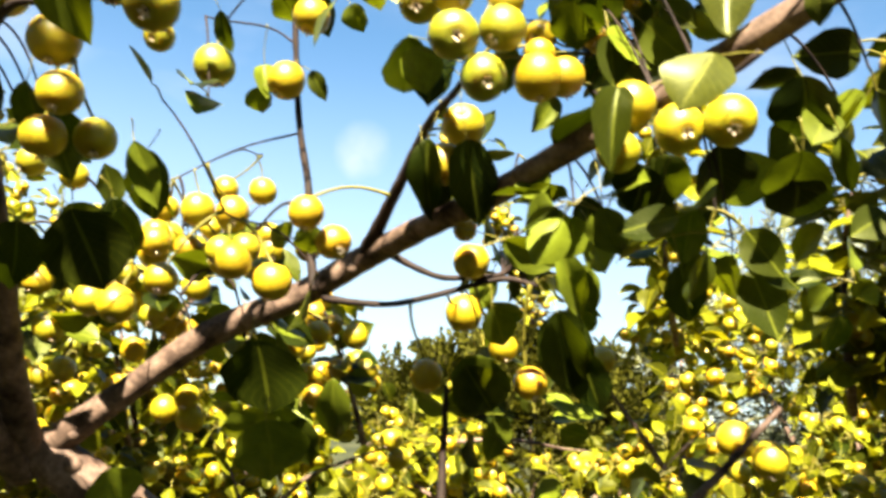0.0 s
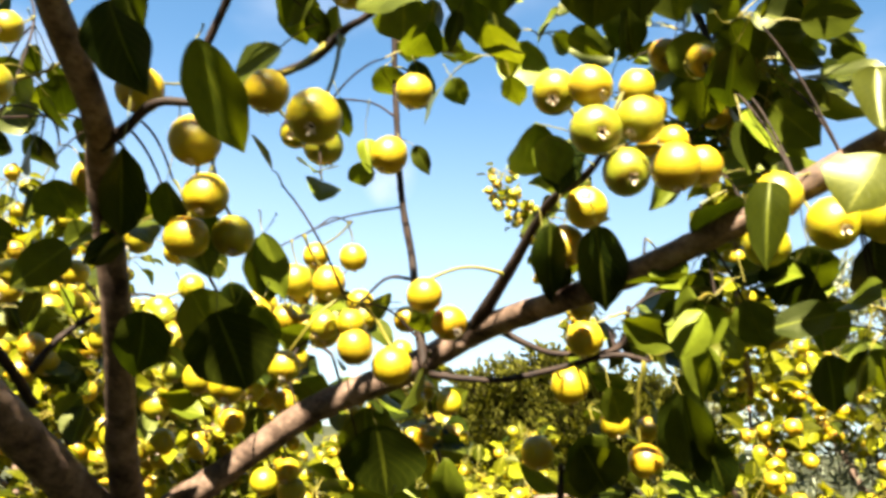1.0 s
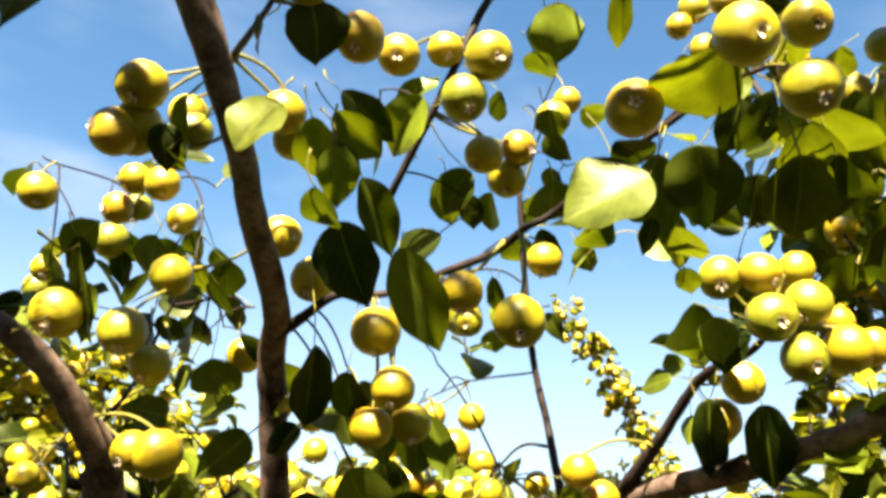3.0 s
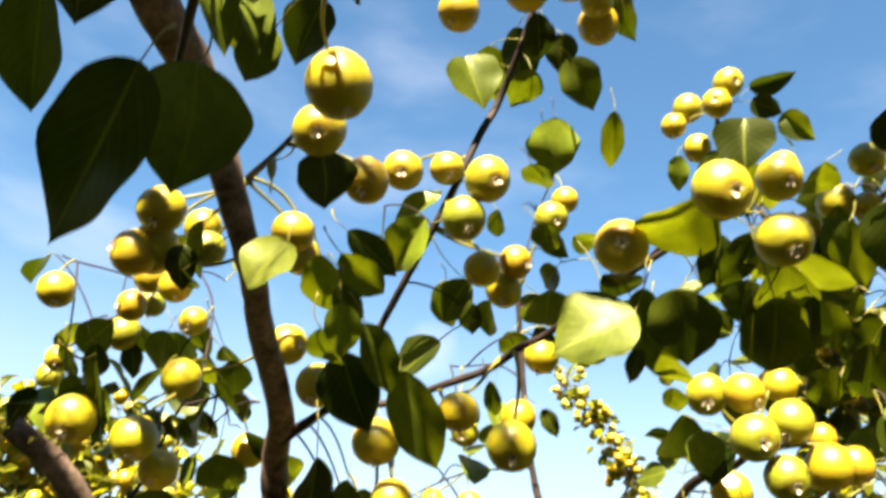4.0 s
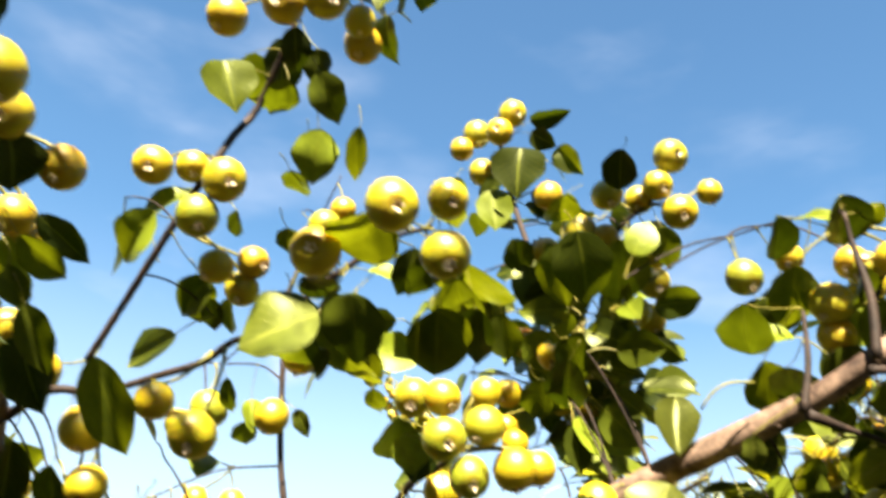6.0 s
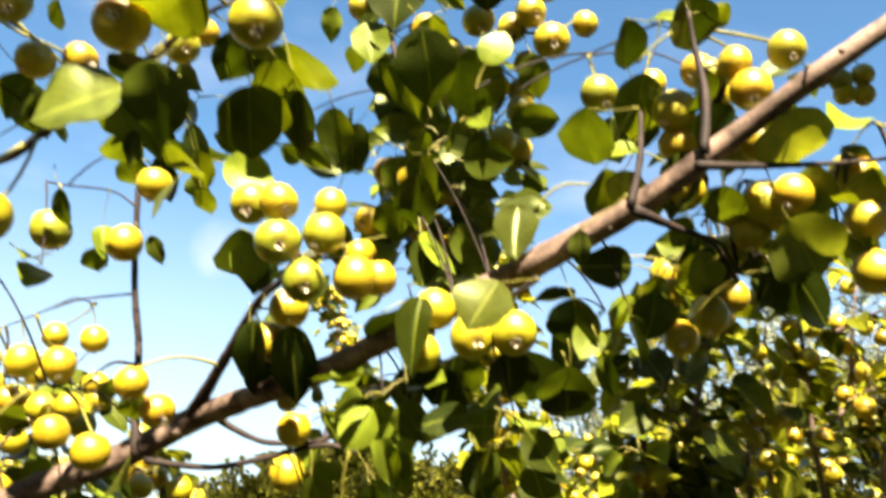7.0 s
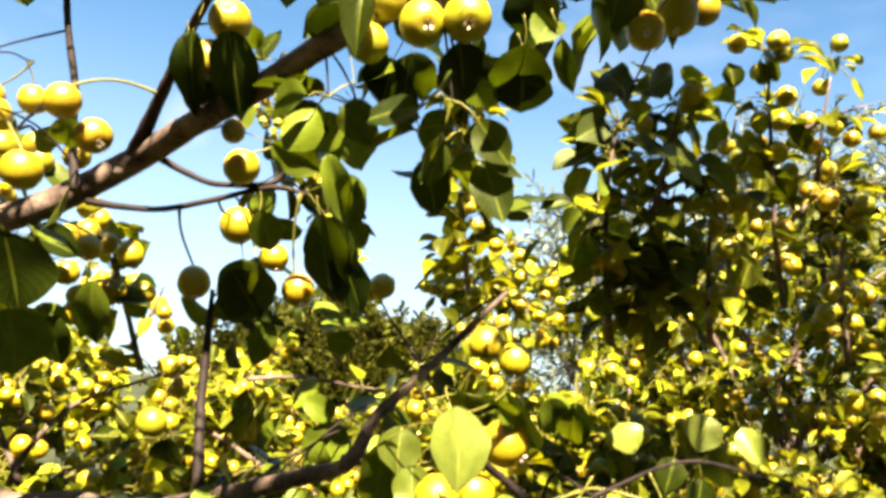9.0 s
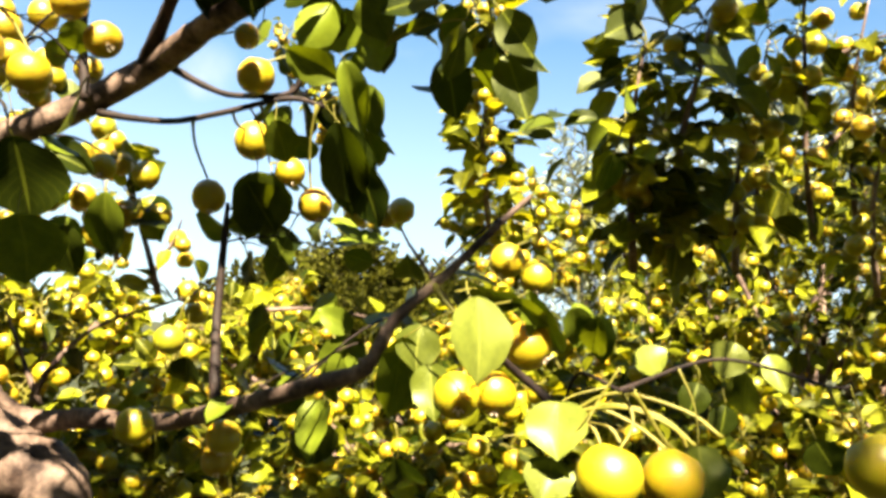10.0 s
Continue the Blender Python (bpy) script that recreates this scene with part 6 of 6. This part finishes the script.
mid_tree.shoot([(-0.075, 1.323, 1.628), (0.012, 1.341, 1.638), (0.093, 1.364, 1.629), (0.139, 1.374, 1.628)], 0.004, 0.2, 1, 2, 1, 0.2)
left_tree.shoot([(-0.295, 1.260, 1.684), (-0.312, 1.245, 1.754), (-0.319, 1.234, 1.807)], 0.005, 0.08, 3, 5, 1, 0)
left_tree.shoot([(-0.339, 1.518, 1.675), (-0.296, 1.502, 1.750), (-0.281, 1.492, 1.793)], 0.005, 0.08, 4, 4, 1, 0)
left_tree.shoot([(-0.141, 1.018, 1.619), (-0.159, 1.005, 1.679), (-0.187, 0.990, 1.752), (-0.206, 0.982, 1.791)], 0.005, 0.08, 3, 5, 1, 0)


fill(right_tree, (0.40, 1.85, 1.10, 2.05, 0.85), lambda x, y: 1.52 + 0.10 * math.sin(x * 7) + 0.42 * (y - 1.1) + 0.12 * max(0, x - 0.8), 900, 2.4, 13, (0.95, 1.5, 1.25))
fill(mid_tree, (-0.25, 0.55, 1.02, 2.1, 0.85), lambda x, y: 1.43 + 0.38 * (y - 1.0) + 0.05 * math.sin(x * 9 + 1) - 0.34 * max(0, 1 - abs(x - 0.10 + 0.10 * (y - 1.1)) / 0.22) + 0.22 * min(1, max(0, (x - 0.1) / 0.3)) * min(1, max(0, y - 1.1) * 2), 950, 3, 12, (0.15, 1.65, 1.2))
fill(right_tree, (0.55, 2.4, 1.7, 2.5, 1.0), lambda x, y: 2.06 + 0.12 * (y - 1.7) + 0.07 * math.sin(x * 6) + 0.15 * max(0, min(1, x - 0.9)), 560, 1, 13, (1.0, 1.9, 1.3))
fill(left_tree, (-1.3, -0.25, 0.98, 2.1, 0.9), lambda x, y: 1.38 + 0.33 * (y - 1.0) + 0.05 * math.sin(x * 8), 980, 3, 11, (-0.7, 1.55, 1.2))
fill(far_left_tree, (-2.6, -1.15, 0.7, 2.2, 1.0), lambda x, y: 2.02 + 0.1 * math.sin(x * 6) - 0.3 * abs(x + 1.9), 700, 2.5, 11, (-1.9, 1.5, 1.3))
fill(left_tree, (-1.35, -0.5, 0.95, 1.5, 1.15), lambda x, y: 1.78 + 0.45 * (-0.5 - x) + 0.05 * math.sin(x * 11), 330, 3, 11, (-0.7, 1.5, 1.2))
for t in (right_tree, mid_tree, left_tree, far_left_tree):
    t.finish(300)


# ---- olive tree and shrubs behind the orchard ----
def blade(a, d, n, ln, w):
    """A narrow folded leaf of four faces."""
    s = d.cross(n).normalized() * w / 2
    m = a + d * ln * 0.5
    v = [a, m + s + n * w * 0.12, a + d * ln, m - s + n * w * 0.12, m]
    return [tuple(p) for p in v], [(0, 1, 4), (1, 2, 4), (2, 3, 4), (3, 0, 4)], [(0.5, 0), (1, 0.5), (0.5, 1), (0, 0.5), (0.5, 0.5)], 0


def bush(name, label, at, blobs, sprays, leaves, ln, w, mat, seed, droop, spray_len):
    """A tree of leafy sprays: trunk and limbs to each blob (x, y, z, radius) of the crown."""
    q = random.Random(seed)
    base = Vector((at[0], at[1], ground_height(*at) - 0.05))
    root = empty(name, base, label, "shrub" if name == "shrub" else "tree")
    pieces, rods = [], []
    bm = bmesh.new()
    fork = base + Vector((0.05, 0, 0.7))
    tube(bm, spline([(*base, 0.09), (*((base + fork) / 2 + Vector((0.03, 0.02, 0))), 0.07), (*fork, 0.055), (*(fork + Vector((0, 0, 0.25))), 0.02)], 0.08), 10, 0.12, q)
    mesh_object("trunk", bm, BARK, root)
    for x, y, z, r in blobs:
        c = Vector((x, y, z))
        bm = bmesh.new()
        tube(bm, spline([(*fork, 0.03), (*((fork + c) / 2 + Vector((0, 0, -0.1))), 0.02), (*c, 0.008)], 0.08), 7, 0.1, q)
        mesh_object("limb", bm, BARK, root)
        for _ in range(int(sprays * r)):
            d = Vector((q.gauss(0, 1), q.gauss(0, 1), q.gauss(0.25, 0.9))).normalized()
            p = c + Vector((d.x, d.y, d.z * 0.9)) * r * q.uniform(0.45, 1.0)
            way = (d + Vector((q.gauss(0, 0.3), q.gauss(0, 0.3), q.gauss(0.25, 0.3)))).normalized()
            size = spray_len * q.uniform(0.6, 1.2)
            tip = p + way * size + Vector((0, 0, -droop * size))
            rods.append(thin_rod(p, tip, 0.0022, 0.0007, 0.3 * droop * size))
            for k in range(leaves):
                t = (k + q.random()) / leaves
                a = p.lerp(tip, t) + Vector((0, 0, 1.2 * droop * size * t * (1 - t)))
                o = Vector((q.gauss(0, 1), q.gauss(0, 1), q.gauss(0, 1))).normalized()
                ld = (way * 0.7 + o * 0.8).normalized()
                n = ld.cross(o).normalized()
                pieces.append(blade(a, ld, n, ln * q.uniform(0.7, 1.15), w * q.uniform(0.8, 1.2)))
    me = quick_mesh("leaf_mass", pieces, [mat], True)
    tagged(mesh_object("leaf_mass", me, mat, root), kind="stuff")
    me = quick_mesh("spray_mass", rods, [TWIG])
    tagged(mesh_object("spray_mass", me, TWIG, root), kind="stuff")


OLIVE_BLOBS = [(0.72, 2.55, 2.06, 0.2), (0.62, 2.6, 1.85, 0.2), (0.9, 2.65, 1.92, 0.3), (1.35, 2.5, 2.0, 0.4), (1.75, 2.4, 2.1, 0.42),
               (0.9, 2.7, 1.65, 0.38), (1.4, 2.6, 1.6, 0.45), (1.9, 2.5, 1.7, 0.45), (2.3, 2.6, 2.2, 0.5), (1.6, 2.9, 2.45, 0.35)]
bush("olive_tree", "olive tree with slender silvery green leaves behind the orchard", (1.3, 2.75), OLIVE_BLOBS, 330, 20, 0.05, 0.010, OLIVE, 21, 0.15, 0.24)
SHRUB_BLOBS = [(-0.55, 6.9, 2.15, 0.42), (-0.05, 7.0, 2.0, 0.4), (-1.0, 7.1, 2.0, 0.45), (0.4, 7.1, 2.0, 0.4), (-1.5, 7.2, 1.8, 0.5), (-0.4, 6.7, 1.7, 0.5), (0.3, 6.8, 1.6, 0.5), (-1.1, 6.9, 1.6, 0.5)]
bush("shrub", "dark green bushy shrub on the slope beyond the orchard", (-0.4, 7.1), SHRUB_BLOBS, 620, 18, 0.07, 0.034, BUSH, 22, 0.05, 0.22)


# unseen tall trees behind the camera and at its sides, added to cut sky light
for k, (x, y, h) in enumerate(((-2.1, -2.5, 4.7), (0.0, -2.7, 4.8), (2.2, -2.5, 4.7), (-3.5, 0.0, 5.0), (3.6, 0.2, 5.0))):
    blobs = [(x - 0.5, y - 0.1, h - 1.0, 0.9), (x + 0.5, y + 0.1, h - 1.1, 0.9), (x, y, h - 2.1, 1.15), (x - 0.7, y, h - 2.6, 0.9), (x + 0.7, y, h - 2.6, 0.9), (x, y, h - 3.3, 1.0)]
    bush("unseen_shade_tree", "unseen tall broadleaf tree with dense dark green crown, added to block sky light", (x, y), blobs, 230, 12, 0.11, 0.055, SHRUB, 40 + k, 0.05, 0.3)
